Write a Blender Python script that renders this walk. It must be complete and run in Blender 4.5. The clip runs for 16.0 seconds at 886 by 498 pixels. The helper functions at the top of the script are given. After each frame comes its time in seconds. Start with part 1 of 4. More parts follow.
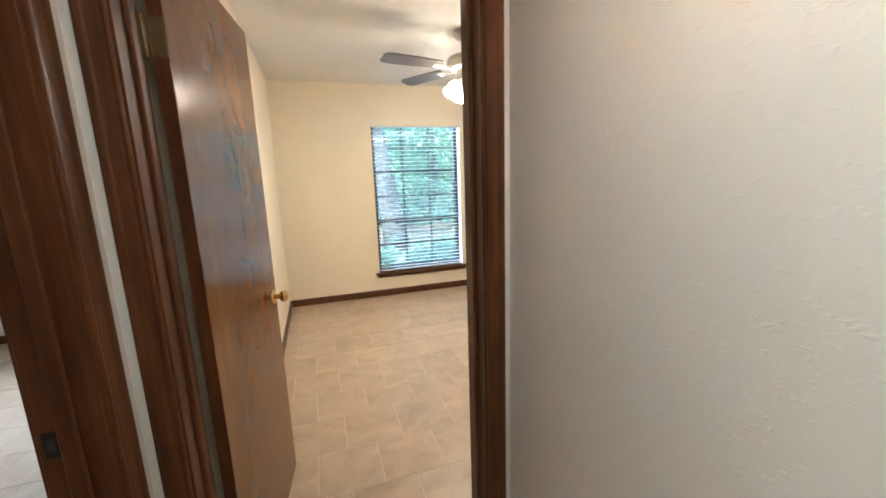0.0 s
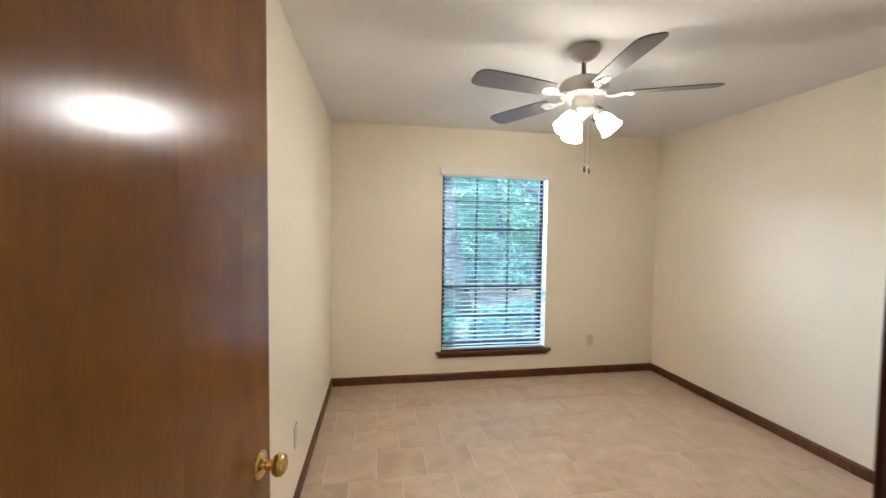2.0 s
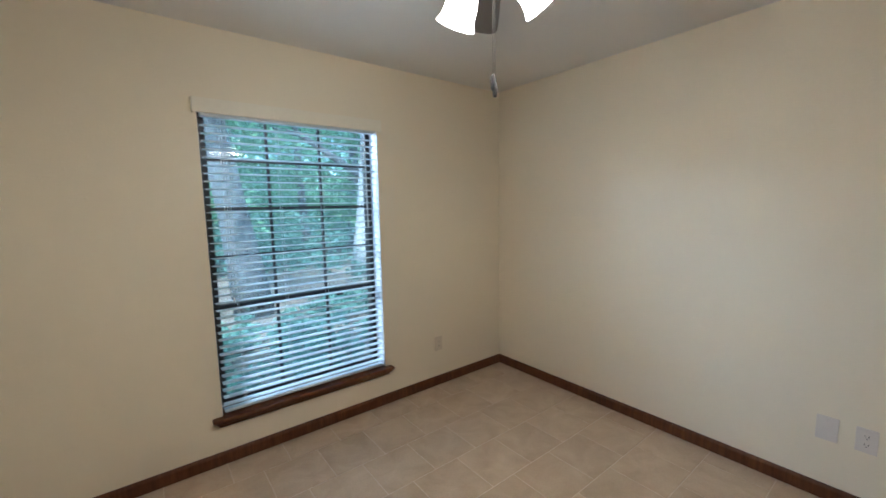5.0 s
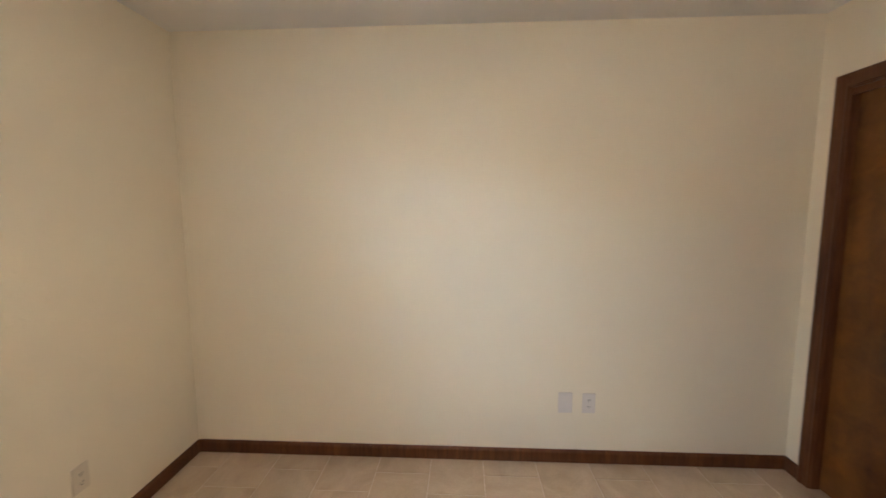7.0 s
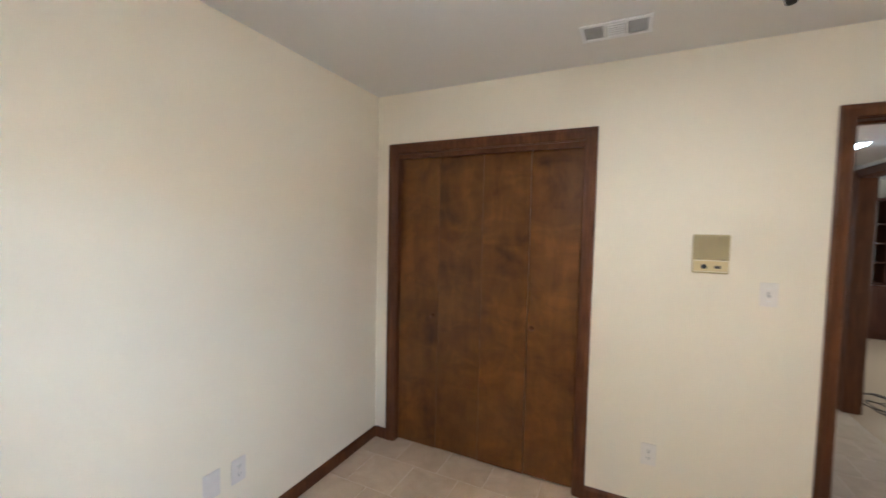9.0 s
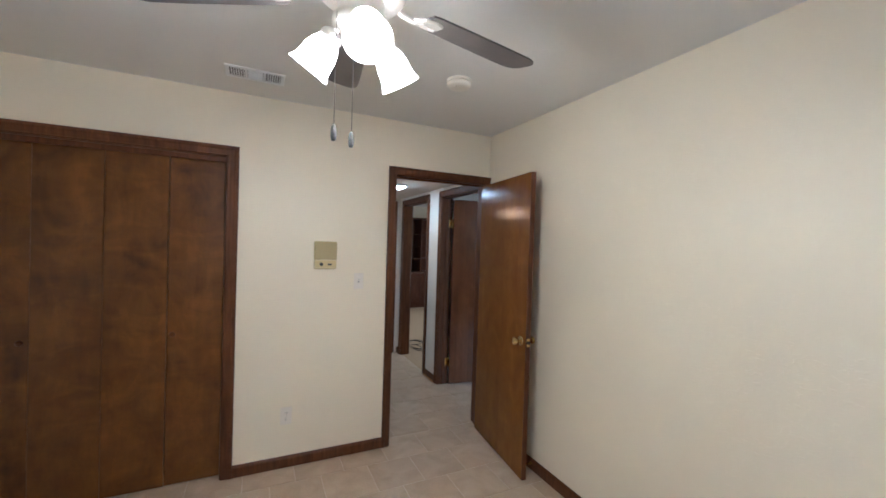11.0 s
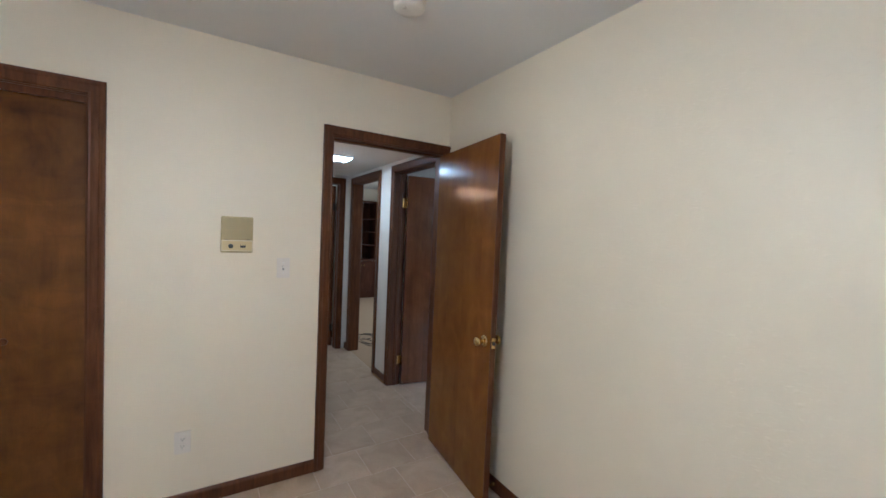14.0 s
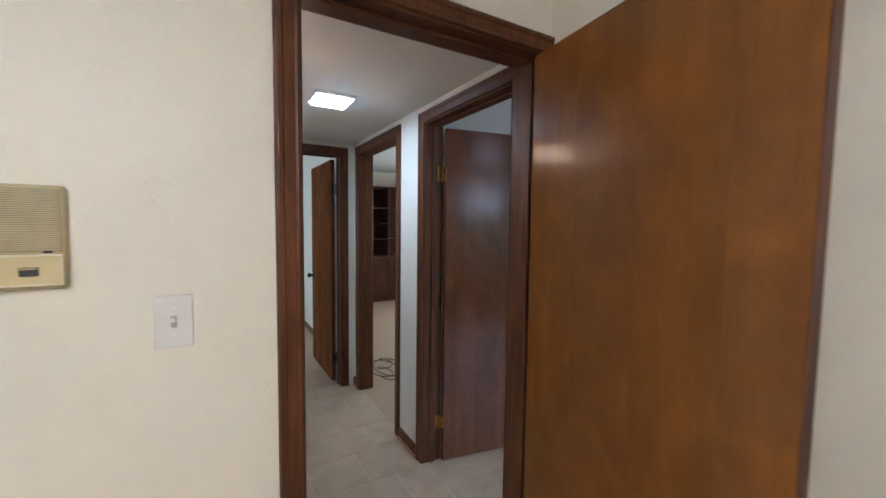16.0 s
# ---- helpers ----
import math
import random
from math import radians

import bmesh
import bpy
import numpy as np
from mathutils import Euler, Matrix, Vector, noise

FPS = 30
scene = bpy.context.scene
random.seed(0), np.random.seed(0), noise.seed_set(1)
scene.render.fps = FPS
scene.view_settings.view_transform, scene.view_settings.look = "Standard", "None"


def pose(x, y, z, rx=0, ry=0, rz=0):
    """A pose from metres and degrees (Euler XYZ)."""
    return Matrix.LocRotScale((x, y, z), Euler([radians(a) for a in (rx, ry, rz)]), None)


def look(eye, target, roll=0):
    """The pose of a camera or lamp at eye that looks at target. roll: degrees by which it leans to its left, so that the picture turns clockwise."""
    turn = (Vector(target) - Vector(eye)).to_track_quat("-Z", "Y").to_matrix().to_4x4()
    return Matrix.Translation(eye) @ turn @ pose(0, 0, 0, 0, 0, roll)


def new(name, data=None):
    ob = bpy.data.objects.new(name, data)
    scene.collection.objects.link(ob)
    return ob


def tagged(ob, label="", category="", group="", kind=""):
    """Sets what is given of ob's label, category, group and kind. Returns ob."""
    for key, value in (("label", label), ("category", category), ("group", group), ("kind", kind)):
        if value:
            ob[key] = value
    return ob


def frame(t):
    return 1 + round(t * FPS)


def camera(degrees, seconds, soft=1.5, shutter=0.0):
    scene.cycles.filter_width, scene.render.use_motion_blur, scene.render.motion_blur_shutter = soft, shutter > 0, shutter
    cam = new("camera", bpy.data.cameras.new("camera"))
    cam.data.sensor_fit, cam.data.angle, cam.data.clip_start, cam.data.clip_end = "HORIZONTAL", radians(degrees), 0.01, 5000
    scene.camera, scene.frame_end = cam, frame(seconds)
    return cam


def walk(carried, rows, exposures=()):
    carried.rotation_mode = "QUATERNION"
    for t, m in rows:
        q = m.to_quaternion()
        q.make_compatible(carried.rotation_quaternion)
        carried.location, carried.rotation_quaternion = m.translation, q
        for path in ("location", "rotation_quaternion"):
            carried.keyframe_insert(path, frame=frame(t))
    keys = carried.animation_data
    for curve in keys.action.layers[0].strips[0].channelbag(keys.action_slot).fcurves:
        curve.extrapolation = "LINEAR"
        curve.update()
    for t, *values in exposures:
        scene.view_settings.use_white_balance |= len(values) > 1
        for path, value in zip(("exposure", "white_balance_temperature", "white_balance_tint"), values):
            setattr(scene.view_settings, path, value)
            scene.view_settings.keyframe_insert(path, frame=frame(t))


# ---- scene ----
# ------------------------------------------------------------------ camera
cam = camera(97.6, 16.0, soft=1.6, shutter=0.25)
PATH = [
    (0, (0.211, 0.476, 1.427), (0.810, 2.347, 1.054), -2.0),
    (0.5, (0.224, 0.630, 1.424), (0.608, 2.564, 1.089), -0.2),
    (1, (0.213, 0.891, 1.414), (0.558, 2.841, 1.136), 1.3),
    (1.5, (0.201, 1.141, 1.453), (0.546, 3.104, 1.289), 0.9),
    (2, (0.258, 1.376, 1.464), (0.589, 3.346, 1.374), 0.7),
    (2.5, (0.326, 1.567, 1.535), (0.692, 3.533, 1.485), 0.7),
    (3, (0.344, 1.768, 1.552), (0.869, 3.697, 1.527), 0.6),
    (5.5, (0.637, 2.777, 1.478), (2.077, 4.135, 1.188), -0.7),
    (6, (0.690, 2.971, 1.473), (2.379, 4.010, 1.211), -1.0),
    (6.5, (0.869, 3.200, 1.486), (2.744, 3.849, 1.240), -1.2),
    (7, (0.993, 3.446, 1.488), (2.979, 3.550, 1.276), -0.2),
    (7.5, (1.033, 3.610, 1.537), (2.976, 3.184, 1.323), 0.5),
    (8, (1.195, 3.740, 1.519), (2.985, 2.874, 1.299), 1.2),
    (8.5, (1.386, 3.837, 1.542), (2.843, 2.477, 1.377), 0.7),
    (9, (1.519, 3.927, 1.533), (2.387, 2.128, 1.432), 1.2),
    (9.5, (1.546, 4.045, 1.543), (1.839, 2.068, 1.473), 1.3),
    (10, (1.523, 4.196, 1.537), (1.319, 2.207, 1.481), 1.5),
    (12.5, (1.707, 4.492, 1.558), (0.522, 2.881, 1.528), 2.2),
    (13, (1.513, 4.377, 1.518), (0.365, 2.741, 1.435), 2.3),
    (13.5, (1.380, 4.250, 1.517), (0.287, 2.579, 1.424), 2.5),
    (14, (1.306, 3.979, 1.491), (0.258, 2.277, 1.413), 2.5),
    (14.5, (1.225, 3.660, 1.492), (0.226, 1.930, 1.412), 2.5),
    (15, (1.066, 3.334, 1.465), (0.107, 1.581, 1.383), 2.2),
    (15.5, (0.931, 2.987, 1.484), (-0.018, 1.230, 1.367), 1.7),
    (16, (0.836, 2.614, 1.473), (-0.171, 0.891, 1.343), 0.7),
]
EXPOSURES = [
    (0.0, 2.52, 5480, 13), (0.8, 2.42, 5350, 12), (1.5, 2.42, 5400, 12), (2.0, 2.2, 5080, 12), (2.5, 1.82, 5050, 10), (3.0, 1.70, 4880, 10), (5.5, 1.46, 4880, 9), (6.0, 1.44, 5380, 15), (6.5, 1.58, 5800, 18),
    (7.0, 1.82, 5400, 14), (7.5, 2.12, 4750, 11), (8.0, 2.28, 4650, 10), (8.5, 2.36, 4670, 11), (9.0, 2.22, 4730, 11), (10.0, 2.15, 4660, 11), (12.5, 1.78, 4440, 13), (13.0, 1.80, 4440, 13), (13.5, 1.82, 4480, 13), (14.0, 1.92, 4480, 11), (14.5, 2.02, 4450, 10),
    (15.0, 2.12, 4430, 10), (15.5, 2.17, 4450, 10), (16.0, 2.24, 4480, 11),
]
walk(cam, [(t, look(eye, target, roll)) for t, eye, target, roll in PATH], EXPOSURES)

# ------------------------------------------------------------------ world and large lights
world = bpy.data.worlds.new("sky")
world.use_nodes = True
scene.world = world
_n = world.node_tree.nodes
_sky = _n.new("ShaderNodeTexSky")
_sky.sky_type = "NISHITA"
_sky.sun_disc = False
_sky.sun_elevation, _sky.sun_rotation = radians(55), radians(200)
world.node_tree.links.new(_sky.outputs[0], _n["Background"].inputs[0])
_n["Background"].inputs[1].default_value = 0.15


def lamp(name, kind, place, energy, colour, **more):
    data = bpy.data.lights.new(name, kind)
    data.energy, data.color = energy, colour
    for key, value in more.items():
        if key == "size":
            data.size = value
        elif key == "size_y":
            data.shape, data.size_y = "RECTANGLE", value
        elif key == "radius":
            data.shadow_soft_size = value
        elif key == "angle":
            data.angle = value
    ob = new(name, data)
    ob.matrix_world = place
    return ob


SUN = look((0, 0, 30), (9, 24, 0))
lamp("sun", "SUN", SUN, 5.0, (1.0, 0.95, 0.86), angle=radians(2))
WARM = (1.0, 0.82, 0.58)
CEIL_Z = 2.457
FAN = (1.351, 3.358)                    # centre of the ceiling fan
SHADE_TURNS = (-36, 84, 204)
SHADE_TILT = 38
for _a in SHADE_TURNS:
    _c, _s = math.cos(radians(_a)), math.sin(radians(_a))
    lamp("bulb_light", "POINT", pose(FAN[0] + 0.138 * _c, FAN[1] + 0.138 * _s, CEIL_Z - 0.432), 5.4, WARM, radius=0.028)
# daylight at the side room's window opening
lamp("room_window_light", "AREA", look((-1.90, 5.16, 1.90), (-1.90, 0, 1.6)), 2.5, (1.0, 0.92, 0.80), size=0.55, size_y=0.30)
# lamp added out of view above the bedroom window to brighten the slats
lamp("window_sky_fill", "AREA", look((1.405, 5.85, 2.80), (1.405, 5.10, 1.2)), 12, (0.80, 0.93, 1.0), size=1.3, size_y=0.7)
# unseen area lamp standing in for open sky over the lawn to the north-west
lamp("lawn_sky_light", "AREA", look((-1.79, 9.0, 3.5), (1.405, 5.15, 1.15)), 215, (0.80, 0.92, 1.0), size=2.2, size_y=2.0)
# lamps added before solid walls to light the den and end room
lamp("den_fill_light", "AREA", look((-3.15, -2.0, 1.4), (0, -2.0, 1.2)), 9, (1.0, 0.92, 0.70), size=1.6, size_y=1.2)
lamp("end_fill_light", "AREA", look((2.15, -2.4, 1.4), (0, -2.4, 1.2)), 4.5, (1.0, 0.97, 0.76), size=1.4, size_y=1.2)
lamp("hall_light", "AREA", look((0.275, 0.42, 2.120), (0.275, 0.42, 0)), 0.8, (1.0, 0.93, 0.70), size=0.16, size_y=0.16)

# ------------------------------------------------------------------ materials
def nodes_of(name):
    m = bpy.data.materials.new(name)
    m.use_nodes = True
    return m, m.node_tree.nodes, m.node_tree.links, m.node_tree.nodes["Principled BSDF"]


def ramp(nodes, stops):
    r = nodes.new("ShaderNodeValToRGB")
    els = r.color_ramp.elements
    while len(els) < len(stops):
        els.new(0.5)
    for e, (p, c) in zip(els, stops):
        e.position, e.color = p, (*c, 1)
    return r


def noise_of(nodes, links, scale, detail=4, rough=0.55, stretch=(1, 1, 1), distort=0.0, coords="Object", offset=None):
    co = nodes.new("ShaderNodeTexCoord")
    mp = nodes.new("ShaderNodeMapping")
    mp.inputs["Scale"].default_value = stretch
    links.new(co.outputs[coords], mp.inputs["Vector"])
    if offset is not None:
        add = nodes.new("ShaderNodeVectorMath")
        add.operation = "ADD"
        links.new(mp.outputs[0], add.inputs[0])
        links.new(offset, add.inputs[1])
        src = add.outputs[0]
    else:
        src = mp.outputs[0]
    n = nodes.new("ShaderNodeTexNoise")
    n.inputs["Scale"].default_value, n.inputs["Detail"].default_value = scale, detail
    n.inputs["Roughness"].default_value, n.inputs["Distortion"].default_value = rough, distort
    links.new(src, n.inputs["Vector"])
    return n


def mixed(nodes, links, a, b, fac, mode="MIX"):
    x = nodes.new("ShaderNodeMix")
    x.data_type, x.blend_type = "RGBA", mode
    for sock, val in ((x.inputs[0], fac), (x.inputs[6], a), (x.inputs[7], b)):
        if isinstance(val, (int, float)):
            sock.default_value = val
        elif isinstance(val, tuple):
            sock.default_value = (*val, 1)
        else:
            links.new(val, sock)
    return x.outputs[2]


def bumped(nodes, links, bsdf, height, strength, distance):
    b = nodes.new("ShaderNodeBump")
    b.inputs["Strength"].default_value, b.inputs["Distance"].default_value = strength, distance
    links.new(height, b.inputs["Height"])
    links.new(b.outputs[0], bsdf.inputs["Normal"])


def plain(name, colour, rough=0.5, metal=0.0, vary=0.08, scale=30.0, bump=0.0):
    m, n, l, p = nodes_of(name)
    t = noise_of(n, l, scale, 5)
    lo, hi = tuple(c * (1 - vary) for c in colour), tuple(min(1, c * (1 + vary)) for c in colour)
    r = ramp(n, [(0.3, lo), (0.7, hi)])
    l.new(t.outputs[0], r.inputs[0])
    l.new(r.outputs[0], p.inputs["Base Color"])
    p.inputs["Roughness"].default_value, p.inputs["Metallic"].default_value = rough, metal
    if bump:
        bumped(n, l, p, t.outputs[0], 0.4, bump)
    return m


def paint(name, colour, relief, rough=0.55):
    """Rolled paint over hand-trowelled plaster: broad tone drift, orange peel and a few raised dabs."""
    m, n, l, p = nodes_of(name)
    broad = noise_of(n, l, 0.9, 3, coords="Object")
    r = ramp(n, [(0.3, tuple(c * 0.965 for c in colour)), (0.7, colour)])
    l.new(broad.outputs[0], r.inputs[0])
    fine = noise_of(n, l, 120, 3)
    dabs = noise_of(n, l, 62, 3, 0.5, (1, 1, 1.5), distort=0.8)
    cut = ramp(n, [(0.60, (0, 0, 0)), (0.68, (1, 1, 1))])
    l.new(dabs.outputs[0], cut.inputs[0])
    wave = noise_of(n, l, 5, 2)
    h = mixed(n, l, fine.outputs[0], cut.outputs[0], 0.72)
    h2 = mixed(n, l, h, wave.outputs[0], 0.35)
    l.new(r.outputs[0], p.inputs["Base Color"])
    p.inputs["Roughness"].default_value = rough
    bumped(n, l, p, h2, 0.5, relief)
    return m


def wood(name, dark, light, rough, grain=(14, 14, 0.9), blotch=0.55, plate=0.0, curl=0.0, ripple=0.06, gloss=0.5, tones=(0.92, 1.04)):
    """Stained veneer or moulding: long grain, blotches from the stain, fine pores; plate is the width of the joined leaves of a veneer."""
    m, n, l, p = nodes_of(name)
    info = n.new("ShaderNodeObjectInfo")
    off = n.new("ShaderNodeVectorMath")
    off.operation = "SCALE"
    off.inputs[0].default_value = (7.3, 3.1, 5.7)
    l.new(info.outputs["Random"], off.inputs["Scale"])
    shift, tone = off.outputs[0], None
    if plate < 0:                       # each leaf takes its own tone
        tone = ramp(n, [(0.0, (tones[0],) * 3), (1.0, (tones[1],) * 3)])
        l.new(info.outputs["Random"], tone.inputs[0])
    if plate > 0:
        co, sep, mul, flo, wh = n.new("ShaderNodeTexCoord"), n.new("ShaderNodeSeparateXYZ"), n.new("ShaderNodeMath"), n.new("ShaderNodeMath"), n.new("ShaderNodeTexWhiteNoise")
        mul.operation, flo.operation, wh.noise_dimensions = "MULTIPLY", "FLOOR", "1D"
        mul.inputs[1].default_value = 1 / plate
        l.new(co.outputs["Object"], sep.inputs[0])
        l.new(sep.outputs[0], mul.inputs[0])
        l.new(mul.outputs[0], flo.inputs[0])
        l.new(flo.outputs[0], wh.inputs["W"])
        sc = n.new("ShaderNodeVectorMath")
        sc.operation = "SCALE"
        sc.inputs[0].default_value = (5.0, 2.0, 9.0)
        l.new(wh.outputs["Value"], sc.inputs["Scale"])
        sm = n.new("ShaderNodeVectorMath")
        l.new(off.outputs[0], sm.inputs[0])
        l.new(sc.outputs[0], sm.inputs[1])
        shift = sm.outputs[0]
        tone = ramp(n, [(0.0, (tones[0],) * 3), (1.0, (tones[1],) * 3)])
        l.new(wh.outputs["Value"], tone.inputs[0])
    g = noise_of(n, l, 3.0, 6, 0.6, grain, 0.5, offset=shift)
    blot = noise_of(n, l, 2.6, 4, 0.55, (2.2, 2.2, 1.3), 0.9, offset=shift)
    pore = noise_of(n, l, 40.0, 3, 0.6, (8, 8, 0.35))
    r1 = ramp(n, [(0.33, dark), (0.52, tuple((a + b) / 2 for a, b in zip(dark, light))), (0.66, light)])
    mix = mixed(n, l, g.outputs[0], blot.outputs[0], blotch)
    if curl:
        c = noise_of(n, l, 3.0, 4, 0.55, (1.6, 1.6, 3.0), 1.0, offset=shift)
        mix = mixed(n, l, mix, c.outputs[0], curl)
    l.new(mix, r1.inputs[0])
    pr = ramp(n, [(0.35, (0.80, 0.80, 0.80)), (0.55, (1, 1, 1))])
    l.new(pore.outputs[0], pr.inputs[0])
    col = mixed(n, l, r1.outputs[0], pr.outputs[0], 0.5, "MULTIPLY")
    if tone:
        col = mixed(n, l, col, tone.outputs[0], 1.0, "MULTIPLY")
    l.new(col, p.inputs["Base Color"])
    rr = n.new("ShaderNodeMapRange")
    rr.inputs["To Min"].default_value, rr.inputs["To Max"].default_value = rough * 0.9, rough * 1.12
    l.new(blot.outputs[0], rr.inputs[0])
    if ripple:
        l.new(rr.outputs[0], p.inputs["Roughness"])
    else:
        p.inputs["Roughness"].default_value = rough
    p.inputs["Specular IOR Level"].default_value = gloss
    fine = noise_of(n, l, 6.0, 3, 0.6, (26, 26, 0.8))
    if ripple:
        bumped(n, l, p, fine.outputs[0], ripple, 0.002)
    return m


def brushed(material, amount):
    """Upright sanding marks under the varnish spread highlights sideways."""
    n, l = material.node_tree.nodes, material.node_tree.links
    up = n.new("ShaderNodeCombineXYZ")
    up.inputs[2].default_value = 1.0
    p = n["Principled BSDF"]
    l.new(up.outputs[0], p.inputs["Tangent"])
    p.inputs["Anisotropic"].default_value, p.inputs["Anisotropic Rotation"].default_value = amount, 0.25


def tile_material():
    m, n, l, p = nodes_of("floor_tile_glaze")
    info = n.new("ShaderNodeObjectInfo")
    off = n.new("ShaderNodeVectorMath")
    off.operation = "SCALE"
    off.inputs[0].default_value = (9.1, 4.7, 2.3)
    l.new(info.outputs["Random"], off.inputs["Scale"])
    cloud = noise_of(n, l, 5.5, 5, 0.55, distort=0.7, offset=off.outputs[0])
    r = ramp(n, [(0.30, (0.435, 0.327, 0.215)), (0.5, (0.512, 0.392, 0.268)), (0.72, (0.590, 0.464, 0.330))])
    l.new(cloud.outputs[0], r.inputs[0])
    tone = ramp(n, [(0.0, (0.90, 0.90, 0.90)), (1.0, (1.0, 1.0, 1.0))])
    l.new(info.outputs["Random"], tone.inputs[0])
    spec = noise_of(n, l, 90, 3)
    sr = ramp(n, [(0.35, (0.93, 0.93, 0.93)), (0.6, (1, 1, 1))])
    l.new(spec.outputs[0], sr.inputs[0])
    c = mixed(n, l, r.outputs[0], tone.outputs[0], 1.0, "MULTIPLY")
    l.new(mixed(n, l, c, sr.outputs[0], 1.0, "MULTIPLY"), p.inputs["Base Color"])
    rr = n.new("ShaderNodeMapRange")
    rr.inputs["To Min"].default_value, rr.inputs["To Max"].default_value = 0.30, 0.48
    l.new(cloud.outputs[0], rr.inputs[0])
    l.new(rr.outputs[0], p.inputs["Roughness"])
    low = noise_of(n, l, 14, 3)
    bumped(n, l, p, low.outputs[0], 0.25, 0.002)
    return m


def pane_material():
    m, n, l, p = nodes_of("window_glass")
    n.remove(p)
    tr, gl, fr, mx = (n.new("ShaderNodeBsdfTransparent"), n.new("ShaderNodeBsdfGlossy"), n.new("ShaderNodeFresnel"), n.new("ShaderNodeMixShader"))
    tr.inputs[0].default_value = (0.82, 0.94, 0.93, 1)
    gl.inputs["Roughness"].default_value = 0.02
    fr.inputs[0].default_value = 1.42
    l.new(fr.outputs[0], mx.inputs[0])
    l.new(tr.outputs[0], mx.inputs[1])
    l.new(gl.outputs[0], mx.inputs[2])
    l.new(mx.outputs[0], n["Material Output"].inputs[0])
    return m


def screen_material():
    """Fine insect mesh, too small to build: mostly open, its pale blue adds haze."""
    m, n, l, p = nodes_of("insect_mesh_haze")
    tr, mx = n.new("ShaderNodeBsdfTransparent"), n.new("ShaderNodeMixShader")
    p.inputs["Base Color"].default_value = (0.50, 0.63, 0.70, 1)
    p.inputs["Roughness"].default_value = 0.7
    mx.inputs[0].default_value = 0.22
    l.new(tr.outputs[0], mx.inputs[1])
    l.new(p.outputs[0], mx.inputs[2])
    l.new(mx.outputs[0], n["Material Output"].inputs[0])
    return m


def glowing(name, colour, strength):
    m, n, l, p = nodes_of(name)
    p.inputs["Base Color"].default_value = (0.9, 0.88, 0.82, 1)
    p.inputs["Roughness"].default_value = 0.4
    p.inputs["Emission Color"].default_value = (*colour, 1)
    p.inputs["Emission Strength"].default_value = strength
    return m


def leaf_material(name, lo, hi):
    m, n, l, p = nodes_of(name)
    n.remove(p)
    geo = n.new("ShaderNodeNewGeometry")
    r = ramp(n, [(0.0, lo), (1.0, hi)])
    l.new(geo.outputs["Random Per Island"], r.inputs[0])
    d, t, mx = n.new("ShaderNodeBsdfDiffuse"), n.new("ShaderNodeBsdfTranslucent"), n.new("ShaderNodeMixShader")
    mx.inputs[0].default_value = 0.55
    l.new(r.outputs[0], d.inputs[0])
    l.new(r.outputs[0], t.inputs[0])
    l.new(d.outputs[0], mx.inputs[1])
    l.new(t.outputs[0], mx.inputs[2])
    l.new(mx.outputs[0], n["Material Output"].inputs[0])
    return m


def ground_material():
    m, n, l, p = nodes_of("leaf_litter")
    a, b = noise_of(n, l, 0.35, 5), noise_of(n, l, 9, 6, 0.7)
    r = ramp(n, [(0.35, (0.13, 0.10, 0.075)), (0.6, (0.21, 0.17, 0.13)), (0.75, (0.11, 0.13, 0.05))])
    l.new(mixed(n, l, a.outputs[0], b.outputs[0], 0.5), r.inputs[0])
    l.new(r.outputs[0], p.inputs["Base Color"])
    p.inputs["Roughness"].default_value = 0.9
    bumped(n, l, p, b.outputs[0], 0.8, 0.04)
    return m


M_WALL = paint("cream_wall_paint", (0.80, 0.720, 0.567), 0.0030, 0.5)
M_HALL = paint("white_hall_paint", (0.78, 0.75, 0.68), 0.0040, 0.5)
M_CEIL = paint("white_ceiling_paint", (0.74, 0.72, 0.68), 0.0025, 0.8)
M_TRIM = wood("stained_trim_wood", (0.052, 0.018, 0.0068), (0.150, 0.055, 0.018), 0.42, (16, 16, 1.0), 0.4, gloss=0.26)
M_DOOR = wood("varnished_door_veneer", (0.138, 0.051, 0.0080), (0.242, 0.094, 0.0135), 0.21, (3.2, 3.2, 0.32), 0.60, 0.21, 0.20, 0.0, 0.28)
brushed(M_DOOR, 0.45)
M_DOORDARK = wood("plum_brown_door_veneer", (0.088, 0.032, 0.011), (0.190, 0.072, 0.025), 0.20, (4.5, 4.5, 0.32), 0.55, 0.21, 0.12, 0.0, 0.24)
# No gloss, so the bright end room leaves no grey reflection on the leaf.
M_DOORDULL = wood("matte_brown_door_veneer", (0.095, 0.038, 0.014), (0.21, 0.085, 0.033), 0.7, (4.5, 4.5, 0.32), 0.55, 0.0, 0.12, 0.0, 0.0)
M_CLOSET = wood("dark_closet_veneer", (0.044, 0.0145, 0.0038), (0.192, 0.076, 0.0125), 0.30, (3, 3, 0.4), 0.62, -1, 0.30, 0.04, 0.32, (0.78, 1.12))
M_RAW = wood("pale_raw_pine", (0.38, 0.19, 0.07), (0.52, 0.29, 0.12), 0.5)
M_CASE = wood("bookcase_wood", (0.040, 0.015, 0.008), (0.10, 0.038, 0.020), 0.6, gloss=0.15)
M_TILE = tile_material()
M_GROUT = plain("beige_grout", (0.63, 0.53, 0.42), 0.9, vary=0.12, scale=25)
M_CARPET = plain("tan_carpet", (0.42, 0.31, 0.20), 0.95, vary=0.12, scale=160, bump=0.004)
M_BRASS = plain("polished_brass", (0.74, 0.52, 0.19), 0.10, 1.0, 0.05)
